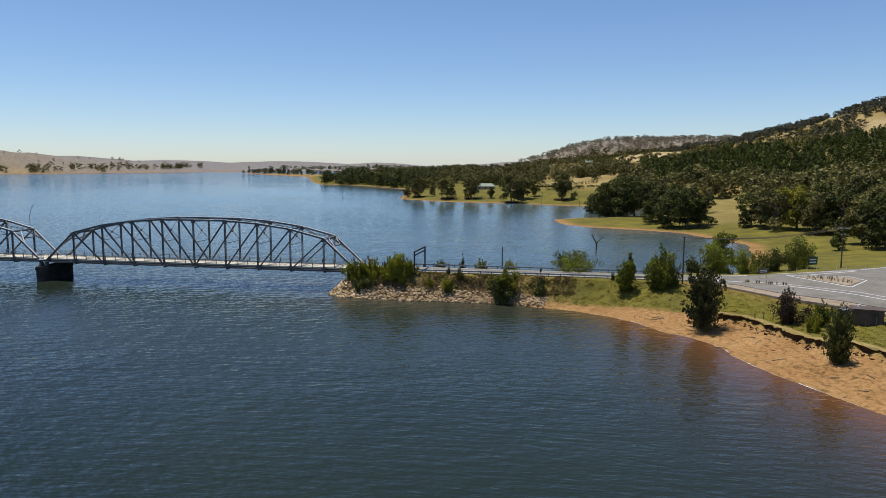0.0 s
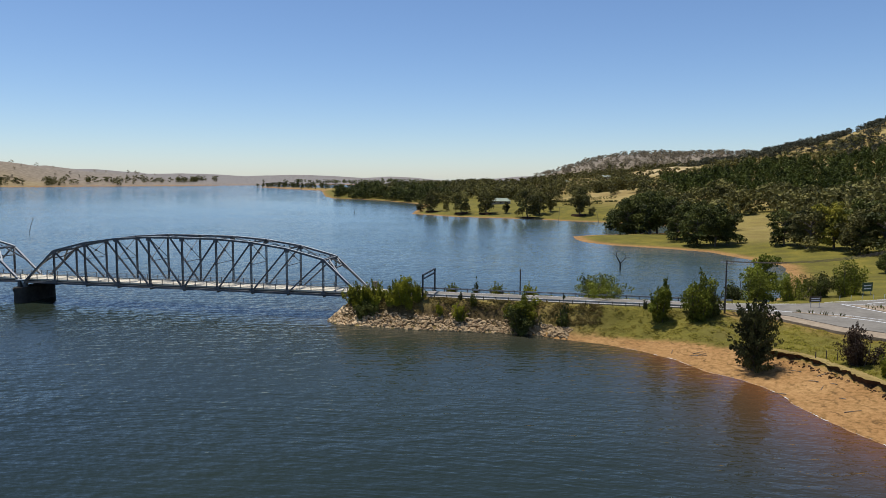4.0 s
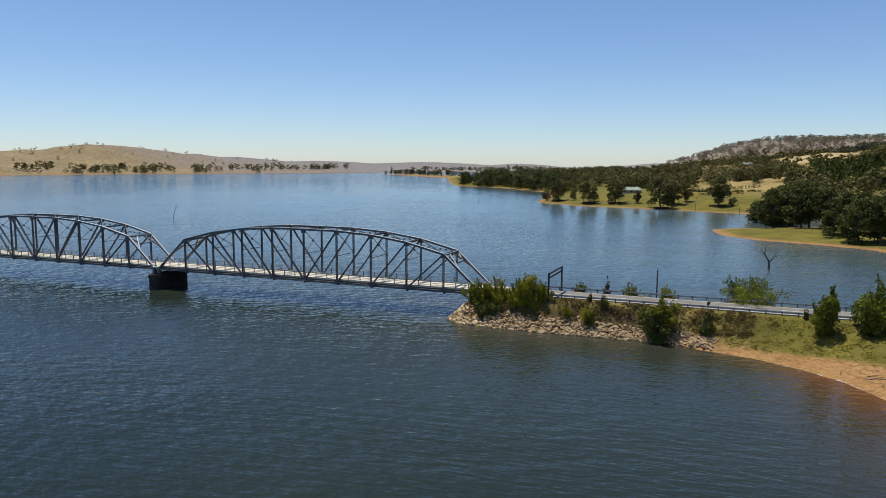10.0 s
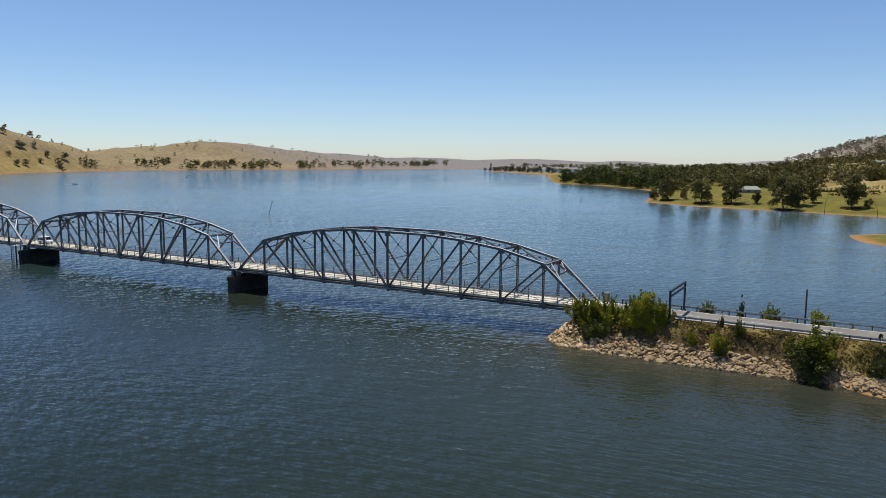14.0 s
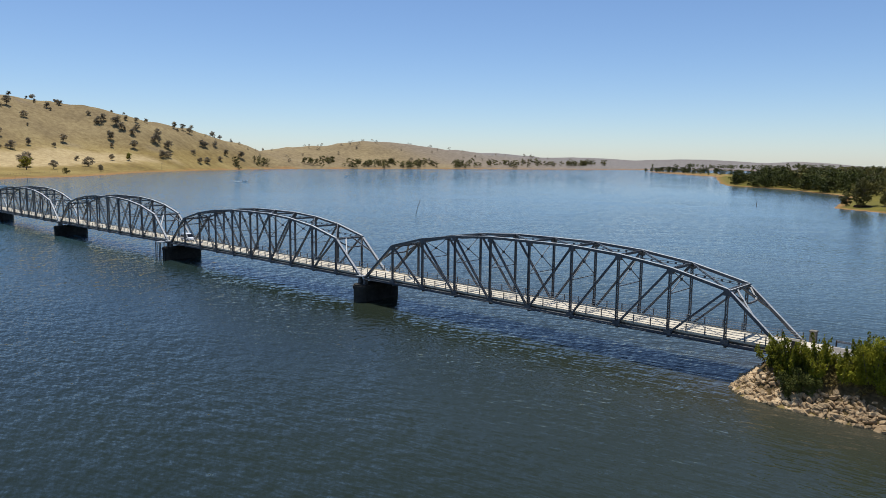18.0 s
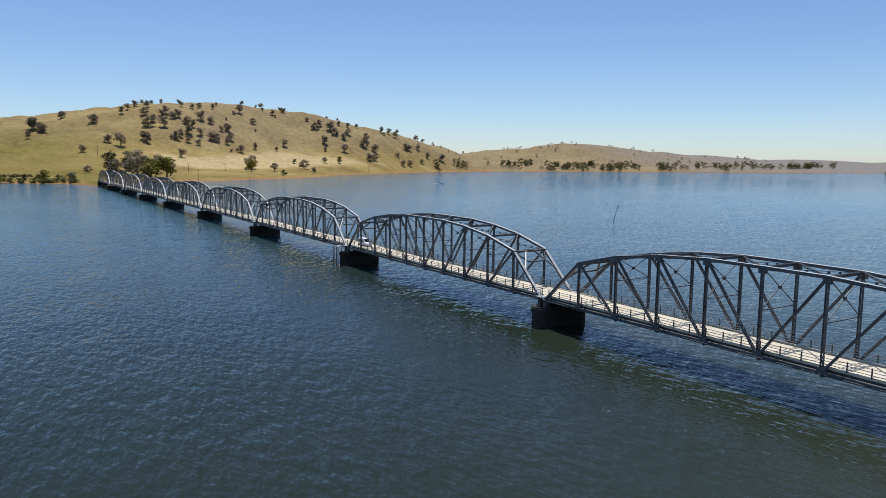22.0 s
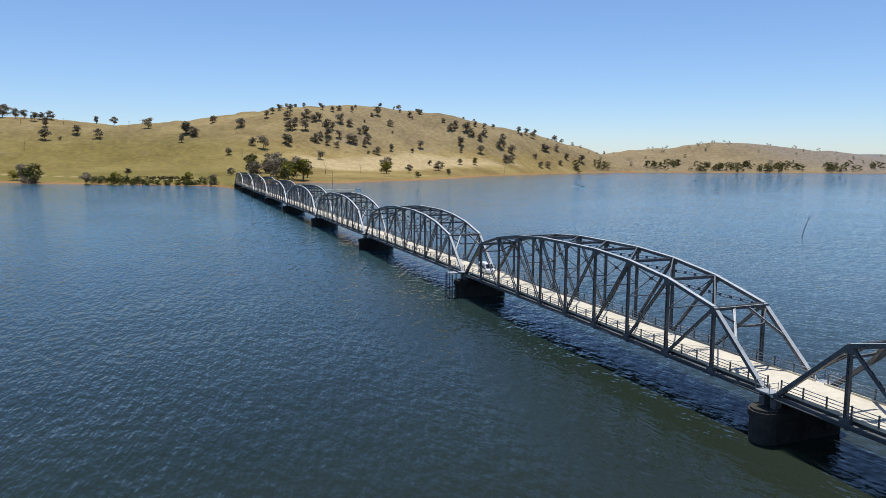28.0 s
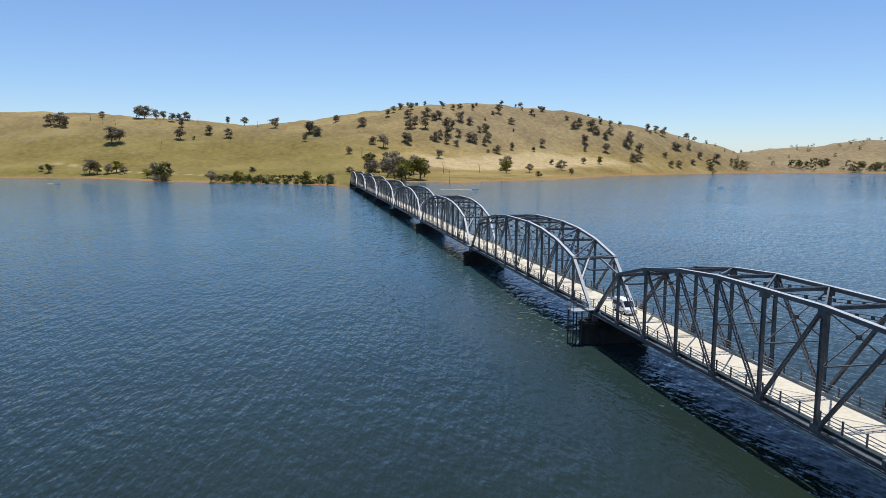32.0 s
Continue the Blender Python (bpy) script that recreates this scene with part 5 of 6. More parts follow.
for name, shape, leaf_mat, label, x, y, h, wide in (
    ("bush", "shrub_b", GREEN_LEAF, GREEN_BUSH, 18.0, -4.6, 3.0, 0.8), ("bush", "shrub_a", GREEN_LEAF, GREEN_BUSH, 22.3, -4.9, 4.2, 0.8), ("bush", "sapling", GREEN_LEAF, GREEN_BUSH, 24.4, -3.2, 3.6, 1.0),
    ("bush", "shrub_c", DARK_LEAF, "dense dark green bush at the water's edge", 33.6, -5.9, 5.6, 1.15), ("bush", "shrub_a", GREEN_LEAF, "fresh green bush above the dark one", 33.7, -4.5, 6.4, 1.1),
    ("young_tree", "sapling", DARK_LEAF, "thin dark young tree on the grass bank", 42.0, -5.6, 5.6, 1.3), ("young_tree", "shrub_b", MID_LEAF, "dense green young tree beside the road", 59.6, -4.6, 8.2, 0.8),
    ("young_tree", "shrub_a", MID_LEAF, "broad green young tree beside the road", 65.8, -4.6, 9.8, 0.7), ("young_tree", "bush_b", DARK_LEAF, "dark green young tree beside the pole", 68.4, -3.4, 6.6, 0.8),
    ("bush", "shrub_wide", MID_LEAF, "wide spreading green bush behind the road", 48.6, 9.8, 8.0, 1.05), ("young_tree", "sapling", DARK_LEAF, "small thin tree by the far rail", 22.8, 8.8, 4.0, 0.9),
    ("bush", "bush_a", GREEN_LEAF, "low green bush behind the road", 17.6, 9.0, 2.8, 1.0), ("bush", "bush_a", GREEN_LEAF, "low green bush behind the road", 27.2, 9.2, 3.6, 1.0), ("bush", "bush_b", GREEN_LEAF, "green bush by the short pole", 34.0, 9.4, 4.2, 1.1),
    ("bush", "thicket", GREEN_LEAF, "low green bush behind the road", 30.5, 9.3, 1.8, 1.0), ("bush", "thicket", GREEN_LEAF, "low green bush behind the road", 38.5, 9.5, 2.0, 0.8), ("bush", "sapling", DARK_LEAF, "thin dark shrub by the rail", 21.5, -1.6, 2.6, 1.0), ("bush", "sapling", DARK_LEAF, "thin dark shrub by the rail", 57.0, -2.0, 2.6, 1.0),
    ("tree", "casuarina", SHEOAK_LEAF, "tall dark she-oak on the sandy beach", 71.7, -26.4, 10.4, 1.3), ("tree", "casuarina_thin", DARK_LEAF, "grey-green young she-oak on the beach", 86.5, -48.3, 7.2, 1.25),
    ("bush", "shrub_big", RED_LEAF, "dark purplish bush on the grass bank", 84.9, -30.5, 6.0, 0.95), ("bush", "bush_b", GREEN_LEAF, "yellow-green bush by the fence", 86.6, -36.0, 4.0, 1.0), ("bush", "shrub_big", DARK_LEAF, "dark spreading bush beside the shed", 91.0, -36.2, 4.4, 0.9), ("bush", "bush_b", MID_LEAF, "green bush beside the shed", 88.8, -33.6, 4.6, 0.9),
    ("tree", "big_c", MID_LEAF, "green tree beside the inlet", 83.5, 29.0, 12.0, 0.85), ("tree", "shrub_big", MID_LEAF, "green shrubby tree beside the inlet", 79.6, 20.5, 9.0, 1.0), ("tree", "shrub_wide", MID_LEAF, "green shrub row beside the inlet", 92.0, 36.5, 7.6, 0.8), ("tree", "shrub_wide", DARK_LEAF, "dark green shrubs beside the inlet", 97.5, 40.0, 7.2, 0.8), ("tree", "shrub_big", MID_LEAF, "round green tree behind the junction", 104.5, 41.0, 8.6, 0.95),
    ("tree", "bush_b", DARK_LEAF, "dark green shrubby tree beside the inlet", 75.5, 16.5, 5.2, 1.0),
):
    place_tree(name, shape, leaf_mat, label, "bush" if name == "bush" else "tree", x, y, h, "", 0.1, wide)
LAWN_TREES = [(-86.8, 425.7, 18.3), (-74.5, 424.4, 8.6), (-57.6, 402, 20.8), (-38.6, 401, 19.3), (-22.9, 401.0, 9.0), (-3.8, 378, 22.0), (3.0, 391.8, 17.7), (31.9, 381.6, 20.6), (40.5, 381.9, 6.1), (-100, 440, 10), (10, 402, 13)]
POINT_TREES = [(58.4, 283, 18), (66.0, 262, 22), (71.3, 220, 20.6), (80.9, 197, 13.1), (88.1, 181, 17), (95.1, 179, 18.2), (100.2, 181, 15.3), (61, 240, 19), (76, 240, 22), (84, 214, 18), (92, 205, 17), (70, 280, 23)]
BANK_TREES = [(120.4, 172, 15.0), (125.7, 161, 17.1), (134.2, 155, 18.2), (138.6, 141, 16.3), (144.1, 140, 18.7), (142, 106, 15.4), (143, 90, 17.6), (163.2, 158, 21.9), (130.3, 92, 6.3), (152, 128, 19), (160, 110, 18), (170, 135, 20), (178, 100, 18), (185, 160, 20), (150, 180, 18), (135, 185, 16), (168, 190, 19), (195, 125, 19)]
for i, (x, y, h) in enumerate(LAWN_TREES):
    place_tree("gum_tree", ("big_a", "big_c", "big_b")[i % 3], GUM_LEAF, "grey-green gum tree on the green lakeside lawn", "tree", x, y, h, "gum trees on the lawn", 0.2, 0.85)
for i, (x, y, h) in enumerate(POINT_TREES):
    place_tree("gum_tree", ("big_b", "big_a", "big_c")[i % 3], DARK_LEAF, "dense dark gum tree on the grassy point", "tree", x, y, h, "gum trees on the point", 0.3, 0.95)
for i, (x, y, h) in enumerate(BANK_TREES):
    gold = i == 2
    place_tree("gum_tree", ("big_a", "big_b", "big_c")[i % 3], GOLD_LEAF if gold else (GUM_LEAF if i % 2 else DARK_LEAF), "yellow-green rounded gum tree on the bank" if gold else "dark gum tree on the wooded bank", "tree", x, y, h, "gum trees on the bank", 0.3, 1.0)

# the western hills: single trees
HILL_SOUTH = [(-1437, -462, 22.9), (-1444, -475, 18.4), (-1425, -447, 19.2), (-1320, -348, 26.8), (-1326, -339, 20.7), (-1530, -349, 23.9), (-1543, -341, 21.6), (-1531, -317, 17.8), (-1528, -303, 15.4),
              (-1499, -284, 13.9), (-1526, -275, 11.8), (-1526, -259, 15.3), (-1447, -258, 15.6), (-1364, -248, 18.9), (-1377, -228, 6.4), (-1410, -205, 14.1), (-1389, -169, 14.9), (-1539, -186, 13.0),
              (-1664, -165, 16.6), (-1509, -94, 18.5), (-1379, -33, 18.9), (-1363, -19, 14.5), (-1315, -40, 12.0), (-1519, 21, 11.6), (-1422, 66, 15.2), (-1222, 30, 11.1), (-1515, -408, 10.7)]
SHORE_WEST = [(-951.4, -207.2, 21.0), (-903.3, -146, 12.7), (-893, -117.5, 12.5), (-1074.1, -112.7, 7.6), (-1030.6, 42.9, 27.3), (-1006.9, 73.3, 29.8), (-935, 96.8, 25.2), (-1040.7, 18.1, 9.8), (-1075.6, 73.3, 24.9), (-1039.0, 103.9, 24.1),
              (-1095.7, 251.9, 17.8), (-1116.3, 294.0, 12.8), (-1013.0, 275.2, 8.3), (-1249.0, 376.1, 8.3), (-1285.4, 480.6, 13.1), (-960, 58, 23), (-948, 80, 22), (-985, 40, 20), (-925, 78, 20), (-970, 108, 19), (-905, 70, 17), (-848, -14.5, 9.1), (-863, -42.8, 12.0)]
SHORE_SOUTH = [(-1106, -327, 19.0), (-1104, -316, 15.5), (-1106, -304, 12.9), (-1110, -293, 15.5), (-1093, -279, 10.1), (-1125, -383, 10.7), (-1006, -225, 18.5), (-1013, -234, 10.9), (-1133, -394, 8.1),
               (-1014, -209, 6.2)]
HILL_CREST = [(-1484, 121, 12.6), (-1509, 136, 11.7), (-1535, 152, 12.0), (-1505, 171, 12.8), (-1443, 156, 14.3), (-1591, 212, 10.2), (-1450, 194, 15.5), (-1509, 235, 9.7), (-1501, 256, 9.7),
              (-1509, 272, 10.8), (-1508, 297, 10.9), (-1501, 349, 16.4), (-1597, 382, 9.3), (-1615, 430, 10.7), (-1382, 152, 19.5), (-1411, 164, 15.0), (-1380, 179, 19.6), (-1433, 213, 14.3),
              (-1425, 204, 13.2), (-1399, 222, 15.0), (-1388, 230, 13.9), (-1354, 215, 16.4), (-1428, 256, 17.4), (-1418, 269, 14.3), (-1327, 186, 16.0), (-1341, 198, 14.3), (-1320, 206, 12.2),
              (-1356, 235, 12.6), (-1336, 250, 16.3)]
HILL_FACE = [(-1331, 261, 15.3), (-1324, 277, 13.3), (-1345, 287, 14.6), (-1384, 281, 10.0), (-1388, 296, 15.0), (-1285, 288, 13.9), (-1301, 135, 18.3), (-1312, 130, 13.9), (-1265, 88, 19.5),
             (-1290, 73, 13.6), (-1452, 364, 12.7), (-1314, 324, 12.4), (-1370, 399, 14.2), (-1540, 432, 11.3), (-1572, 467, 10.5), (-1458, 499, 15.3), (-1468, 513, 14.4), (-1447, 529, 16.4),
             (-1432, 534, 14.1), (-1416, 545, 11.9), (-1428, 561, 12.0), (-1396, 496, 15.8), (-1362, 524, 15.6), (-1390, 581, 18.2), (-1383, 604, 16.1), (-1426, 606, 14.4), (-1519, 687, 14.3),
             (-1519, 706, 13.2), (-1502, 716, 13.1)]
HILL_EAST = [(-1322, 564, 14.3), (-1327, 577, 13.4), (-1452, 716, 15.0), (-1452, 725, 13.9), (-1469, 759, 11.8), (-1351, 654, 10.7), (-1366, 679, 12.0), (-1433, 764, 13.9), (-1396, 728, 10.1),
             (-1438, 804, 15.3), (-1429, 68, 14.1), (-1522, 22, 11.8), (-1377, -31, 19.3), (-1369, -20, 14.4), (-1225, 174, 13.0), (-1145, 263, 20.7), (-1172, 366, 15.6), (-1104, 357, 9.8),
             (-1279, 448, 10.6), (-1565, 467, 10.4), (-1501, 498, 9.0), (-1466, 539, 10.0), (-1469, 558, 10.1), (-1469, 579, 10.1), (-1496, 612, 8.1), (-1573, 811, 12.7), (-1614, 854, 9.2)]
GUMS = ("gum_a", "gum_b", "gum_c", "gum_d", "gum_e")
for i, (x, y, h) in enumerate(SHORE_WEST + SHORE_SOUTH):
    place_tree("gum_tree", GUMS[i % 5], (GUM_LEAF, HILL_LEAF, GOLD_LEAF, HILL_LEAF)[i % 4], "olive-brown gum tree near the western shore", "tree", x, y, h * 1.08, "gum trees on the western hills", 0.4, 1.2)
for i, (x, y, h) in enumerate(HILL_SOUTH + HILL_CREST + HILL_FACE + HILL_EAST):
    place_tree("gum_tree", GUMS[i * 7 % 5], HILL_LEAF, "lone grey-green gum tree on the dry grass hill", "tree", x, y, h * 1.08, "gum trees on the western hills", 0.4, 1.2)
for x, y, h, leaf_mat in ((-967, -213, 13, HILL_LEAF), (-960, -206, 10, HILL_LEAF), (-884, -142, 6.5, DARK_LEAF), (-880, -132, 5, DARK_LEAF), (-877, -118, 6, MID_LEAF), (-874, -108, 5, MID_LEAF), (-873, -98, 4, MID_LEAF), (-867, -83, 5, MID_LEAF), (-861, -71, 4, MID_LEAF), (-856, -62, 4.5, DARK_LEAF), (-853, -52, 5, MID_LEAF), (-844, -42, 8, DARK_LEAF), (-840, -36, 6, DARK_LEAF), (-828, -16, 7, HILL_LEAF), (-1094, -113, 7, DARK_LEAF)):
    place_tree("bush", "thicket", leaf_mat, "dark rounded bush on the western shore", "bush", x, y, h * 0.8, "bushes on the western shore", 0.2, 1.15)
rng = random.Random(77)
count = 0
while count < 40:
    x, y = -980 - 780 * rng.random(), -560 + 1500 * rng.random()
    hgt = ground_height(x, y)
    north = y > 160
    if hgt < (22 if north else 55) or rng.random() > (0.95 if north and hgt > 30 else 0.06):
        continue
    place_tree("gum_tree", GUMS[rng.randrange(5)], HILL_LEAF, "small gum tree scattered on the dry hillside", "tree", x, y, 6 + 6 * rng.random() ** 1.3, "gum trees on the western hills", 0.4, 1.3)
    count += 1


# woods and far tree lines: too many to count
def wood(name, label, spots, leaf_mat, shapes, hmin, hmax, seed):
    rng = np.random.RandomState(seed)
    out = []
    xs = np.array(spots)
    hs, _ = land(xs[:, 0], xs[:, 1])
    for (x, y), z in zip(spots, hs):
        c = shapes[rng.randint(len(shapes))]
        h, a = hmin + (hmax - hmin) * rng.rand(), rng.rand() * 6.28
        w = h * (0.85 + 0.4 * rng.rand())
        co, si = math.cos(a), math.sin(a)
        out.append(np.stack([x + (c[:, 0] * co - c[:, 1] * si) * w, y + (c[:, 0] * si + c[:, 1] * co) * w, max(z, 0) - 0.3 + c[:, 2] * h], 1))
    tagged(new(name, quads_mesh(name, np.concatenate(out), leaf_mat)), label, "trees", kind="stuff")


def scatter(poly, n, seed, test=None):
    rng = np.random.RandomState(seed)
    p = np.array(poly)
    out = []
    while len(out) < n:
        q = p.min(0) + rng.rand(400, 2) * (p.max(0) - p.min(0))
        ok = inside_distance(poly, q[:, 0], q[:, 1]) > 0
        hh, dd = land(q[:, 0], q[:, 1])
        ok &= dd > 1.5
        if test is not None:
            ok &= test(q, hh, rng)
        out += [tuple(v) for v in q[ok]]
    return out[:n]


def open_field(q):
    return np.max([inside_distance(f, q[:, 0], q[:, 1]) for f in (FIELD_HIGH, FIELD_MID, FIELD_LOW, FIELD_SLOPE)], axis=0) > 14 * wobble(q[:, 0], q[:, 1], 60, 77) + 30 * (np.sin(q[:, 0] * 91.7 + q[:, 1] * 37.3) > 0.72)


LOW_GUMS = [gum_shape(60 + k, 420, 0.05, 0.42, 0.08, 10, 0.17)[1] for k in range(5)]
TINY_GUMS = [gum_shape(70 + k, 110, 0.085, 0.45, 0.12, 7, 0.2)[1] for k in range(5)]
PINES = [pine_shape(80 + k, 170, 0.06)[1] for k in range(4)]
wood("shore_wood", "dense dark wood along the far lake shore", scatter([(-350, 862), (-312, 786), (-232, 731), (-164, 646), (-138, 600), (-120, 640), (-140, 720), (-200, 800), (-290, 900)], 170, 1), DARK_LEAF, LOW_GUMS, 9, 19, 1)
wood("far_point_trees", "row of dark trees on the far low point", scatter([(-860, 1672), (-875, 1645), (-520, 1290), (-500, 1330)], 60, 2), DARK_LEAF, LOW_GUMS, 8, 14, 2)
wood("pine_plantation", "dark pine plantation on the hillside", scatter([(90, 470), (150, 400), (240, 330), (300, 260), (420, 250), (420, 420), (300, 520), (190, 560), (100, 560)], 1700, 3), PINE_LEAF, PINES, 9, 13, 3)
wood("slope_wood", "gum wood climbing the eastern slope", scatter([(120, 600), (420, 460), (560, 480), (620, 800), (420, 1150), (230, 1000)], 620, 31, lambda q, h, r: (wobble(q[:, 0], q[:, 1], 150, 17) > 0.02) & ~open_field(q)), GUM_LEAF, TINY_GUMS, 9, 14, 31)
wood("hillside_wood", "mixed gum wood below the pine hill", scatter([(60, 300), (100, 240), (140, 200), (200, 180), (260, 100), (330, 120), (300, 250), (240, 320), (150, 390), (85, 450), (60, 400)], 330, 4, lambda q, h, r: inside_distance(MEADOW, q[:, 0], q[:, 1]) < 0), GUM_LEAF, LOW_GUMS, 8, 20, 4)
wood("field_trees", "tree belts between the lakeside fields", scatter([(-300, 900), (-150, 620), (-60, 520), (60, 430), (90, 480), (110, 620), (60, 800), (-100, 1000)], 340, 5, lambda q, h, r: (wobble(q[:, 0], q[:, 1], 120, 12) > 0.08) & ~open_field(q)), GUM_LEAF, LOW_GUMS, 9, 17, 5)
wood("ridge_trees", "dark tree line along the low ridge", scatter([(-480, 1250), (-200, 900), (60, 800), (250, 760), (300, 900), (0, 1150), (-300, 1500)], 330, 6, lambda q, h, r: (wobble(q[:, 0], q[:, 1], 170, 14) > 0.16) & ~open_field(q)), GUM_LEAF, TINY_GUMS, 9, 15, 6)
wood("mountain_wood", "wooded slopes of the eastern hill", scatter([(150, 1250), (330, 1150), (480, 800), (560, 500), (900, 300), (900, 1100), (600, 1400), (300, 1450)], 3400, 7, lambda q, h, r: (wobble(q[:, 0], q[:, 1], 200, 15) > -0.5) & (h > 30) & ~open_field(q)), RANGE_LEAF, TINY_GUMS, 8, 14, 7)
wood("dry_hill_trees", "thin grey trees on the far dry hill", scatter([(-140, 1700), (20, 1560), (350, 1540), (420, 1850), (100, 1950)], 620, 8), HILL_LEAF, TINY_GUMS, 8, 13, 8)
wood("ridge_belt", "dark tree belt below the far dry hill", scatter([(-130, 1340), (60, 1345), (280, 1345), (330, 1480), (100, 1600), (-110, 1500)], 330, 14), GUM_LEAF, TINY_GUMS, 10, 16, 14)
wood("field_belt", "dark trees between the pale field and the lawn", scatter([(-45, 700), (60, 580), (95, 600), (75, 750), (-10, 790)], 85, 15), GUM_LEAF, LOW_GUMS, 8, 14, 15)
wood("garden_hedge", "clipped dark hedges across the lakeside lawn", scatter([(-4, 479), (30, 463), (62, 450), (62, 453), (30, 466.5), (-4, 482.5)], 34, 16), DARK_LEAF, [bush_shape(90 + k, 260, 0.1, 0.8, 6, 0.1)[1] for k in range(2)], 1.8, 2.6, 16)
FAR_WEST = [(-1430, 870), (-1340, 730), (-1500, 700), (-2000, 1000), (-1900, 1600), (-1250, 2100), (-1150, 1950), (-1230, 1600), (-1365, 1285), (-1420, 1000)]
wood("far_hill_trees", "scattered trees on the far western hills", scatter(FAR_WEST, 80, 9, lambda q, h, r: (h > 14) & (wobble(q[:, 0], q[:, 1], 110, 19) > -0.1)), HILL_LEAF, TINY_GUMS, 6, 11, 9)
wood("far_shore_trees", "dark clumps of trees along the far western shore", scatter(FAR_WEST, 240, 13, lambda q, h, r: (h < 16) & (wobble(q[:, 0], q[:, 1], 90, 19) > -0.05)), GUM_LEAF, TINY_GUMS, 9, 17, 13)
wood("north_shore_trees", "far line of trees at the lake's end", scatter([(-1100, 2050), (-640, 2620), (-600, 2400), (-200, 2150), (200, 2200), (100, 2700), (-900, 2900)], 420, 10), DARK_LEAF, TINY_GUMS, 9, 15, 10)
wood("shore_scrub", "low dark scrub along the western shore", scatter([(-890, -135), (-800, -8), (-830, 4), (-930, -110), (-960, -160)], 110, 11, lambda q, h, r: h < 3.5), DARK_LEAF, TINY_GUMS, 3, 7, 11)
# Leaf clumps added in place of the eroded brown bank above the shore
wood("dark_hedge", "dark reddish scrub standing in for an eroded brown bank", scatter([(-952, -97), (-908, -12), (-920, -9), (-972, -55), (-968, -97)], 70, 12), RED_LEAF, TINY_GUMS, 2.2, 4.0, 12)


# grass tufts on the near bank, in uneven clumps
def tufts(clumps, each, seed):
    rng = np.random.RandomState(seed)
    pts = np.zeros((0, 3))
    while len(pts) < clumps:
        q = np.stack([-2 + 112 * rng.rand(4000), -62 + 76 * rng.rand(4000)], 1)
        h, d = land(q[:, 0], q[:, 1])
        flat = (np.abs(q[:, 1] - 3.6) < 4.4) & (q[:, 0] < 80)
        turf = -inside_distance(SAND_ZONE, q[:, 0], q[:, 1])
        ok = (d > 2.2) & (h > 0.6) & ~flat & (inside_distance(JUNCTION, q[:, 0], q[:, 1]) < -2.5) & (turf > 0.3 - 1.2 * rng.rand(len(h)) ** 3) & ((q[:, 0] > 36) | ((h > 2.6) & (rng.rand(len(h)) < 0.5)))
        pts = np.concatenate([pts, np.stack([q[ok, 0], q[ok, 1], h[ok]], 1)])
    c = pts[:clumps]
    c[: len(row), :2] = [(x - 0.2 * math.sin(k), y + 0.3 * math.cos(k)) for k, (x, y, nx, ny, off) in enumerate(row)]
    big = 0.7 + 0.8 * rng.rand(clumps, 1) ** 2
    p = np.repeat(c, each, 0) + rng.normal(size=(clumps * each, 3)) * np.array([0.3, 0.3, 0.0])
    p[:, 2] = land(p[:, 0], p[:, 1])[0] - 0.05
    n = len(p)
    s = np.repeat(big, each, 0) * (0.08 + 0.12 * rng.rand(n, 1))
    quads = []
    for k in range(3):
        a = rng.rand(n) * 6.28
        d = np.stack([np.cos(a), np.sin(a), np.zeros(n)], 1)
        tip = p + d * s * (1.0 + 0.7 * rng.rand(n, 1)) + np.array([0, 0, 1]) * s * (0.55 + 0.5 * rng.rand(n, 1))
        side = np.stack([-d[:, 1], d[:, 0], d[:, 2]], 1) * s * 0.4
        quads.append(np.stack([p - side, p + side, tip + side * 0.3, tip - side * 0.3], 1))
    return np.concatenate(quads).reshape(-1, 3)


def grass_material():
    m, n, l, b = mat("rough grass, green to straw", 0.8)
    patch = noise_node(n, l, 0.22, 3, 0.6)
    rnd = n.new("ShaderNodeNewGeometry").outputs["Random Per Island"]
    straw = ramp(n, l, rnd, [(0.0, (0.30, 0.23, 0.075)), (1.0, (0.47, 0.36, 0.125))])
    green = ramp(n, l, rnd, [(0.0, (0.22, 0.205, 0.028)), (1.0, (0.38, 0.335, 0.055))])
    xyz = n.new("ShaderNodeSeparateXYZ")
    l.new(n.new("ShaderNodeNewGeometry").outputs["Position"], xyz.inputs[0])
    moist = math_node(n, l, "MULTIPLY", math_node(n, l, "SUBTRACT", xyz.outputs["X"], 36.0), 0.04, True)
    fac = math_node(n, l, "ADD", math_node(n, l, "MULTIPLY", moist, 0.5), math_node(n, l, "MULTIPLY", math_node(n, l, "SUBTRACT", patch, 0.35), 1.8), True)
    col = mix(n, l, fac, straw, green)
    l.new(col, b.inputs["Base Color"])
    tr = n.new("ShaderNodeBsdfTranslucent")
    l.new(col, tr.inputs[0])
    ms = n.new("ShaderNodeMixShader")
    ms.inputs[0].default_value = 0.5
    l.new(b.outputs[0], ms.inputs[1])
    l.new(tr.outputs[0], ms.inputs[2])
    l.new(ms.outputs[0], n["Material Output"].inputs[0])
    return m


ROUGH_GRASS = grass_material()
tagged(new("grass", quads_mesh("grass", tufts(4600, 8, 21), ROUGH_GRASS)), "rough dry and green grass clumps on the bank", "grass", kind="stuff")

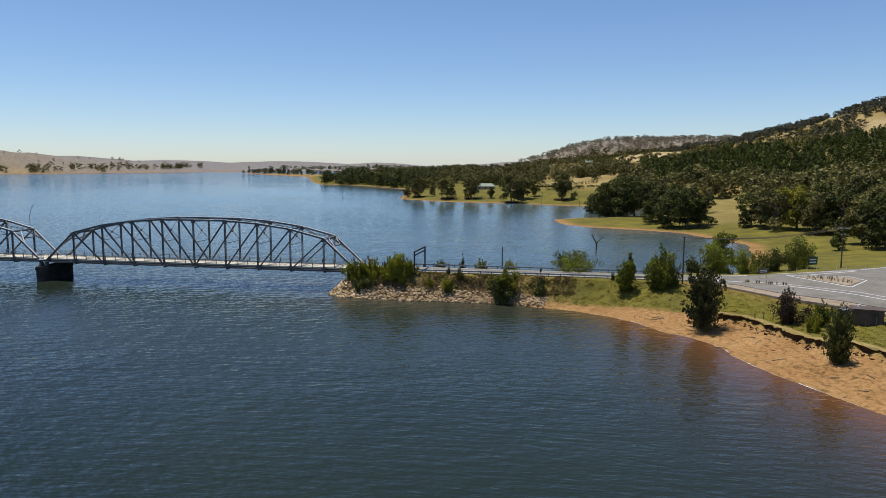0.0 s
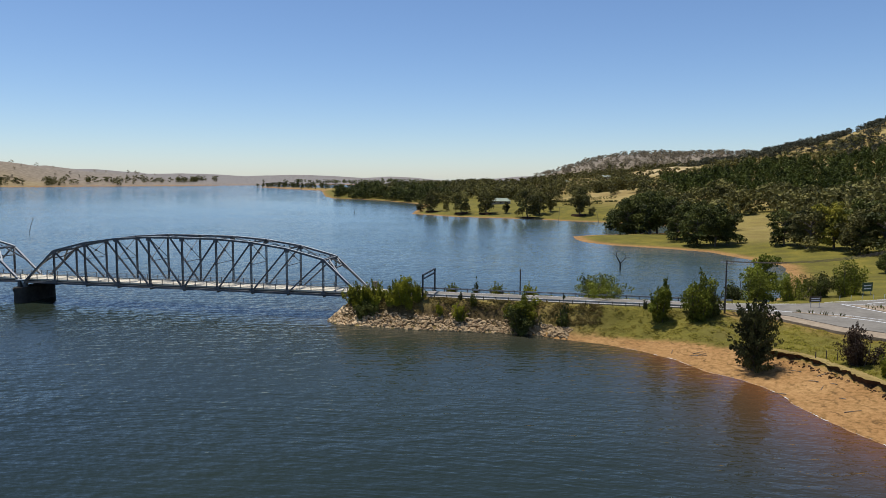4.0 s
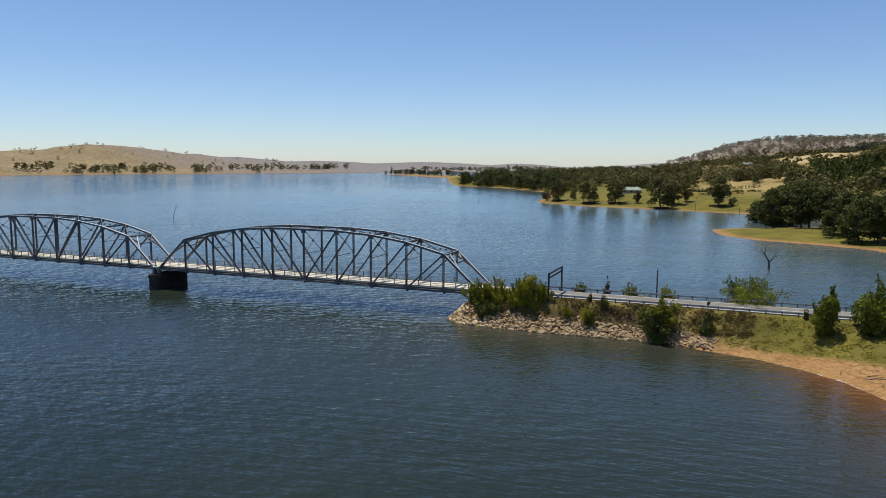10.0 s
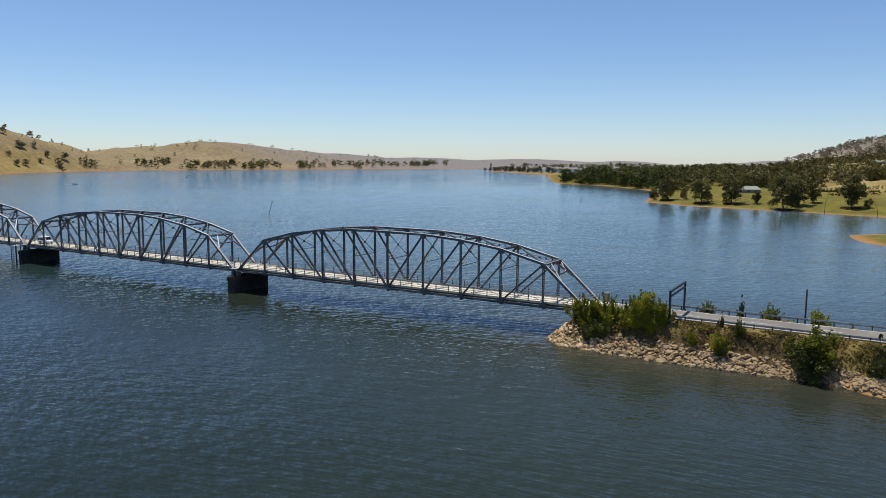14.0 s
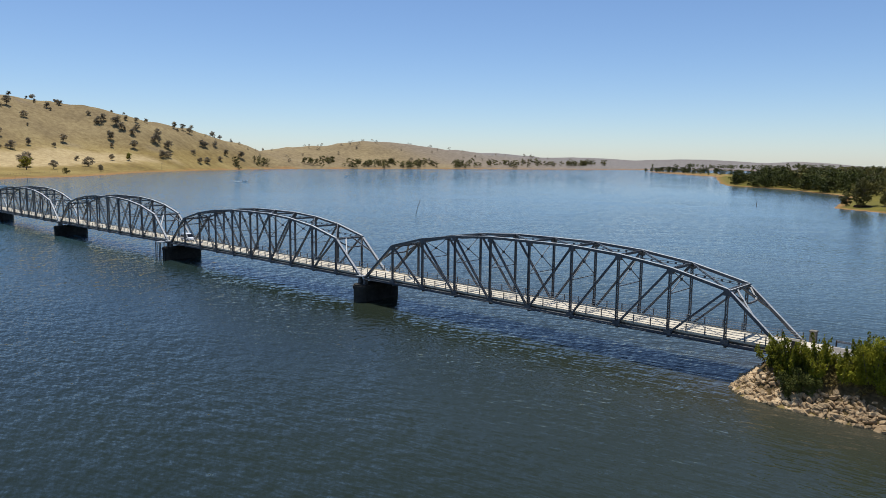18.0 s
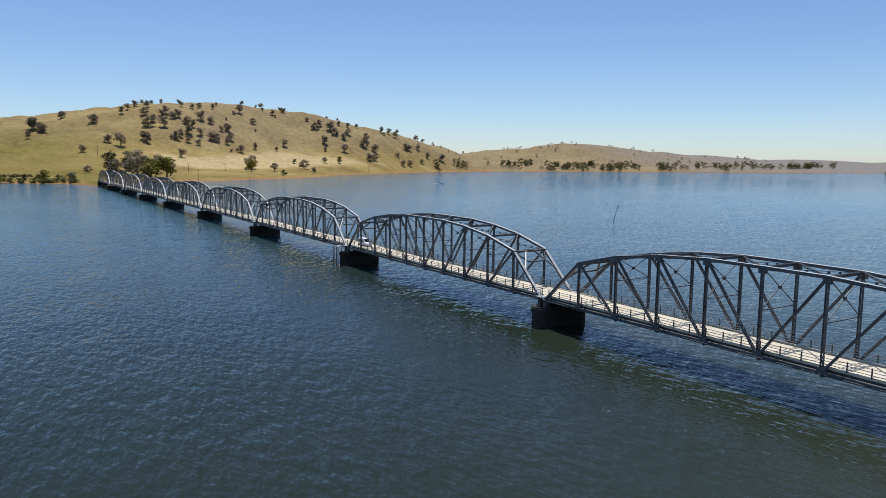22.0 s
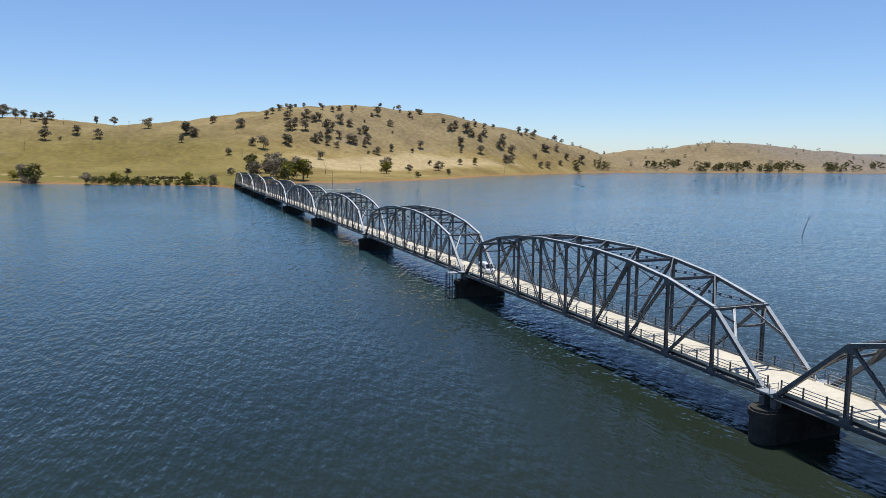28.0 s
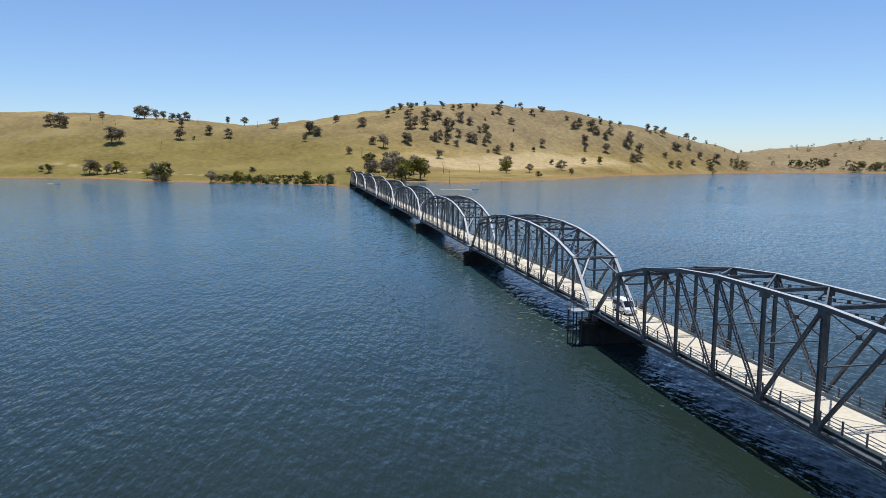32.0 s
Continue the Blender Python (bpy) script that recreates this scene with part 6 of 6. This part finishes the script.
BROWN_LEAF = leaf_material("brown and olive undergrowth", (0.075, 0.05, 0.02), (0.24, 0.19, 0.06), 0.3)
rng = np.random.RandomState(95)
brush = np.stack([3 + 46 * rng.rand(900), -5.8 + 4.6 * rng.rand(900)], 1)
level, inner = land(brush[:, 0], brush[:, 1])
keep = (inner > 2.6 + 0.6 * rng.rand(900)) & (wobble(brush[:, 0], brush[:, 1], 5, 96) > -0.25)
brush = np.column_stack([brush[keep], level[keep] + 0.12])
tagged(new("undergrowth", quads_mesh("undergrowth", leaf_quads(rng, brush, np.tile([0.55, 0.55, 0.28], (len(brush), 1)) * (0.6 + 0.8 * rng.rand(len(brush), 1)), len(brush) * 42, 0.11, 0.0, 0.0, 0.8), BROWN_LEAF)), "low brown and olive undergrowth above the rocks", "undergrowth", kind="stuff")
sprigs = Build()
rng = random.Random(91)
for k in range(46):
    u, v = rng.random(), rng.random()
    x, y = (97.5 + 8.5 * u, 9.6 - 7.5 * v * (0.35 + 0.65 * u)) if k < 28 else (83.5 + 8.5 * u, -0.1 - 2.6 * u + 0.4 * v)
    for j in range(3):
        a = 2.1 * j + k
        sprigs.cone((x, y, ROAD_Z + 0.08), (x + 0.16 * math.cos(a), y + 0.16 * math.sin(a), ROAD_Z + 0.5 + 0.3 * rng.random()), 0.06, 0.015, 4)
tagged(part("wedge_plants", sprigs, DARK_LEAF), "small dark sprigs planted on the gravel wedge", "plants", kind="stuff")
MULCH = plain("dark bark mulch", (0.03, 0.018, 0.012), (0.09, 0.05, 0.03), 1.0, 0.95, 0, 0.05)
for x, y, h in (LAWN_TREES[0], LAWN_TREES[2], LAWN_TREES[3], LAWN_TREES[5], LAWN_TREES[7]):
    bed = thing("mulch_bed", (x, y, ground_height(x, y)), "low dark mulch bed round a lawn tree", "garden bed", "mulch beds on the lawn")
    ring = [(math.cos(k * 0.393) * 6.2 * (0.9 + 0.15 * math.sin(k * 1.7 + x)), math.sin(k * 0.393) * 5.0) for k in range(16)]
    part("mound", Build().extrude(ring, -1.2, 0.9, 0.8), MULCH, bed)

wood("field_hedge", "low trimmed hedge rows between the lawn fields", [(18 + 2.2 * k, 436 + 0.4 * k) for k in range(14)] + [(8 + 2.4 * k, 470 + 0.5 * k) for k in range(22)] + [(60 + 2.0 * k, 420 - 0.6 * k) for k in range(9)], DARK_LEAF, TINY_GUMS, 2.4, 3.4, 41)

west_fence = thing("post_fence", (0, 0, 0), "line of old timber fence posts along the western shore", "fence", "", 0)
line = np.array([(-905 - 190 * k / 47 + 3 * math.sin(k * 0.4), 128 + 205 * k / 47) for k in range(48)])
for (x, y), z in zip(line, land(line[:, 0], line[:, 1])[0]):
    part("fence_post", Build().cone((x, y, z - 0.3), (x, y, z + 1.7), 0.16, 0.13, 6), DARK_WOOD, west_fence)

# ---- dead trees and posts in the lake ----


def branching(build, p, d, length, radius, depth, rng):
    q = p + d * length
    build.cone(p, q, radius, radius * 0.7, 6, False)
    if depth:
        for k in range(2):
            nd = (d + Vector((rng.uniform(-0.8, 0.8), rng.uniform(-0.8, 0.8), rng.uniform(-0.1, 0.5)))).normalized()
            branching(build, q, nd, length * 0.72, radius * 0.66, depth - 1, rng)


def dead_tree(x, y, h, lean, seed, depth, label, radius=0.16):
    t = thing("dead_tree", (x, y, 0), label, "dead tree", "dead trees in the lake")
    b = Build()
    rng = random.Random(seed)
    d = Vector((lean[0], lean[1], 1)).normalized()
    b.cone(Vector((0, 0, -1.5)), d * h * 0.45, radius, radius * 0.8, 7, False)
    branching(b, d * h * 0.45, d, h * 0.3, radius * 0.75, depth, rng)
    part("dead_trunk", b, DEAD_WOOD, t)


dead_tree(-233, 165, 9.0, (0.15, 0.32), 3, 1, "bare leaning dead tree standing in the lake", 0.17)
forked = thing("dead_tree", (54.7, 97, 0), "forked dead tree standing in the inlet", "dead tree", "dead trees in the lake")
fork = Build()
for p, q, r0, r1 in (((0, 0, -1.5), (-0.1, 0, 2.2), 0.32, 0.26), ((-0.1, 0, 2.2), (-1.5, 0.1, 4.6), 0.24, 0.15), ((-1.5, 0.1, 4.6), (-1.0, 0.2, 6.6), 0.14, 0.06), ((-1.5, 0.1, 4.6), (-2.6, 0, 5.6), 0.11, 0.05),
                     ((-0.1, 0, 2.0), (1.3, 0.2, 3.7), 0.19, 0.13), ((1.3, 0.2, 3.7), (2.6, 0.1, 4.2), 0.12, 0.05), ((1.3, 0.2, 3.7), (1.6, 0.3, 5.0), 0.1, 0.05)):
    fork.cone(p, q, r0, r1, 7, False)
part("dead_trunk", fork, DARK_WOOD, forked)
dead_tree(46, 350, 7.5, (-0.2, 0.0), 8, 3, "bare dead tree at the lawn's edge")
dead_tree(19, 357, 8.0, (0.05, 0.0), 9, 3, "bare dead tree at the lawn's edge")
dead_tree(-870, 120, 13, (0.0, 0.05), 10, 3, "tall bare dead tree at the western shore", 0.22)
for k, (x, y, h) in enumerate([(-840, 150, 5), (-846, 163, 6), (-838, 172, 4.5), (-856, 178, 5.5), (-500, 1205, 7), (-480, 1150, 6), (-450, 1185, 8), (-520, 1120, 5)]):
    dead_tree(x, y, h, (0.1 * math.sin(k), 0.1 * math.cos(k)), 20 + k, 2, "thin bare dead tree standing in the lake", 0.14)
for k, (x, y, h) in enumerate([(-1304, -270, 15), (-1460, -395, 13), (-1478, -420, 12), (-1452, -372, 11), (-1492, -236, 11), (-1530, -130, 12), (-1470, -300, 10), (-1204, 47, 15), (-1060, 150, 16), (-1090, 210, 13), (-1330, 330, 12), (-1240, 520, 13)]):
    snag = thing("dead_tree", (x, y, ground_height(x, y)), "bare grey dead gum on the dry grass hill", "dead tree", "dead gums on the western hills")
    b = Build()
    lean = Vector((0.08 * math.sin(k * 2.1), 0.08 * math.cos(k), 1)).normalized()
    b.cone(Vector((0, 0, -0.5)), lean * h * 0.4, 0.38, 0.3, 7, False)
    branching(b, lean * h * 0.4, lean, h * 0.24, 0.26, 3, random.Random(60 + k))
    part("dead_trunk", b, DEAD_WOOD, snag)
post = thing("channel_post", (-146, 405, 0), "dark timber post standing in the lake", "post")
part("post_shaft", Build().cone((0, 0, -2), (0.1, 0, 2.6), 0.28, 0.22, 8), DARK_WOOD, post)

# ---- van on the bridge ----
PAINT_WHITE = plain("white vehicle paint", (0.74, 0.75, 0.76), (0.82, 0.82, 0.82), 1, 0.25, 0, 0.0)
GLASS_DARK = plain("dark tinted vehicle glass", (0.01, 0.012, 0.015), (0.02, 0.022, 0.025), 1, 0.06, 0, 0.0)
RUBBER = plain("black rubber", (0.015, 0.015, 0.015), (0.03, 0.03, 0.03), 4, 0.8, 0, 0.0)
CHROME = plain("bright metal", (0.5, 0.5, 0.5), (0.6, 0.6, 0.6), 3, 0.25, 1.0, 0.0)
LAMP_RED = plain("red lamp lens", (0.3, 0.01, 0.01), (0.4, 0.02, 0.02), 3, 0.2, 0, 0.0)
van = thing("van", (-163.0, 3.6, DECK_TOP), "white high-roofed minibus with dark side windows on the deck", "van")
bm = bmesh.new()
profile = [(-2.75, 0.35), (-2.8, 1.0), (-2.72, 2.05), (-2.5, 2.38), (0.6, 2.42), (1.05, 2.3), (1.95, 1.3), (2.6, 1.08), (2.78, 0.8), (2.8, 0.4)]
for y in (-0.93, 0.93):
    bm.faces.new([bm.verts.new((x, y * (0.86 if z > 1.5 else 1.0), z)) for x, z in (profile if y < 0 else profile[::-1])])
bm.verts.ensure_lookup_table()
n = len(profile)
for i in range(n):
    j = (i + 1) % n
    bm.faces.new([bm.verts[i], bm.verts[n + (n - 1 - i)], bm.verts[n + (n - 1 - j)], bm.verts[j]])
bmesh.ops.recalc_face_normals(bm, faces=bm.faces)
bmesh.ops.bevel(bm, geom=bm.edges[:], offset=0.07, segments=2, affect="EDGES")
van_body = bpy.data.meshes.new("body")
bm.to_mesh(van_body)
bm.free()
van_body.materials.append(PAINT_WHITE)
part("body", van_body, PAINT_WHITE, van)
for y in (-1, 1):
    for x0, x1 in ((-2.5, -1.35), (-1.25, -0.1), (0.0, 0.95)):
        w = Build().add([(x0, y * 0.945, 1.22), (x1, y * 0.945, 1.22), (x1 - (0.25 if x1 > 0.5 else 0), y * 0.862, 1.88), (x0, y * 0.862, 1.88), (x0, y * 0.92, 1.22), (x1, y * 0.92, 1.22), (x1 - (0.25 if x1 > 0.5 else 0), y * 0.84, 1.88), (x0, y * 0.84, 1.88)],
                        [(0, 1, 2, 3), (7, 6, 5, 4), (0, 4, 5, 1), (1, 5, 6, 2), (2, 6, 7, 3), (3, 7, 4, 0)])
        part("side_window", w, GLASS_DARK, van)
    for x in (-1.75, 1.75):
        wheel = part("wheel", Build().cone((0, -0.12, 0), (0, 0.12, 0), 0.36, 0.36, 18), RUBBER, van)
        wheel.location = (x, y * 0.86, 0.36)
        part("rim", Build().cone((0, y * 0.10, 0), (0, y * 0.14, 0), 0.2, 0.17, 14), CHROME, wheel)
    part("wing_mirror", Build().box((1.55, y * 1.08, 1.35), (0.1, 0.22, 0.28)), GLASS_DARK, van)
    part("headlight", Build().box((2.72, y * 0.72, 0.92), (0.16, 0.3, 0.2)), CHROME, van)
    part("tail_lamp", Build().box((-2.8, y * 0.82, 1.15), (0.06, 0.14, 0.4)), LAMP_RED, van)
part("windscreen", Build().beam((1.13, 0, 2.24), (1.93, 0, 1.36), 1.55, 0.05), GLASS_DARK, van)
part("bumper", Build().box((2.82, 0, 0.5), (0.16, 1.8, 0.28)), PAINT_WHITE, van)
van.scale = (0.92, 0.95, 0.87)
part("number_plate", Build().box((2.92, 0, 0.5), (0.02, 0.4, 0.12)), LINE_PAINT, van)

# ---- boats on the lake ----


def motor_boat(x, y, turn, wake):
    b = thing("motor_boat", (x, y, 0), "small white motor boat on the lake with a foam wake", "boat", "boats on the lake", turn)
    hull = [(-2.6, -0.95), (1.2, -0.95), (2.4, -0.5), (3.1, 0), (2.4, 0.5), (1.2, 0.95), (-2.6, 0.95)]
    part("hull", Build().extrude(hull, -0.25, 0.75, 1.12), PAINT_WHITE, b)
    part("windscreen", Build().box((0.5, 0, 1.05), (0.1, 1.5, 0.55)), GLASS_DARK, b)
    part("outboard_motor", Build().box((-2.8, 0, 0.75), (0.45, 0.4, 0.9)), RUBBER, b)
    if wake:
        part("wake", Build().add([(-2.5, -0.8, 0.012), (-2.5, 0.8, 0.012), (-wake, 1.9, 0.012), (-wake, -1.9, 0.012)], [(0, 1, 2, 3)]), FOAM, b)


motor_boat(-703, 110, 75, 32)
motor_boat(-875, -295, 60, 14)
motor_boat(-712, 363, 80, 12)
motor_boat(-850, 630, 85, 16)

# ---- houses among the fields ----
ROOF = plain("pale grey-green sheet roof", (0.16, 0.19, 0.14), (0.24, 0.27, 0.2), 1.5, 0.5, 0.2, 0.0)
WALL = plain("cream house wall", (0.26, 0.23, 0.18), (0.36, 0.32, 0.25), 1, 0.8, 0, 0.0)


def house(x, y, w, d, h, turn, label):
    o = thing("house", (x, y, ground_height(x, y) - 0.2), label, "house", "houses among the fields", turn)
    part("wall", Build().box((0, 0, h / 2), (w, d, h)), WALL, o)
    part("roof", Build().add([(-w / 2 - 0.6, -d / 2 - 0.6, h), (w / 2 + 0.6, -d / 2 - 0.6, h), (w / 2 + 0.6, d / 2 + 0.6, h), (-w / 2 - 0.6, d / 2 + 0.6, h), (-w / 2 + d * 0.3, 0, h + d * 0.28), (w / 2 - d * 0.3, 0, h + d * 0.28)],
                            [(3, 2, 1, 0), (0, 1, 5, 4), (1, 2, 5), (2, 3, 4, 5), (3, 0, 4)]), ROOF, o)
    for k in range(4):
        win = part("window", Build().box((-w * 0.36 + w * 0.24 * k, -d / 2 - 0.02, h * 0.55), (1.5, 0.1, 1.2)), GLASS_DARK, o)
        part("window_frame", Build().box((-w * 0.36 + w * 0.24 * k, -d / 2 - 0.01, h * 0.55 - 0.66), (1.7, 0.16, 0.1)), LINE_PAINT, win)


house(-41, 478, 22, 9, 3.0, 8, "low house with pale green-grey roof by the lake")
house(-8, 900, 16, 9, 3, 0, "distant pale-roofed farm house on the ridge")
house(52, 880, 18, 9, 3, 10, "distant pale-roofed farm house on the ridge")
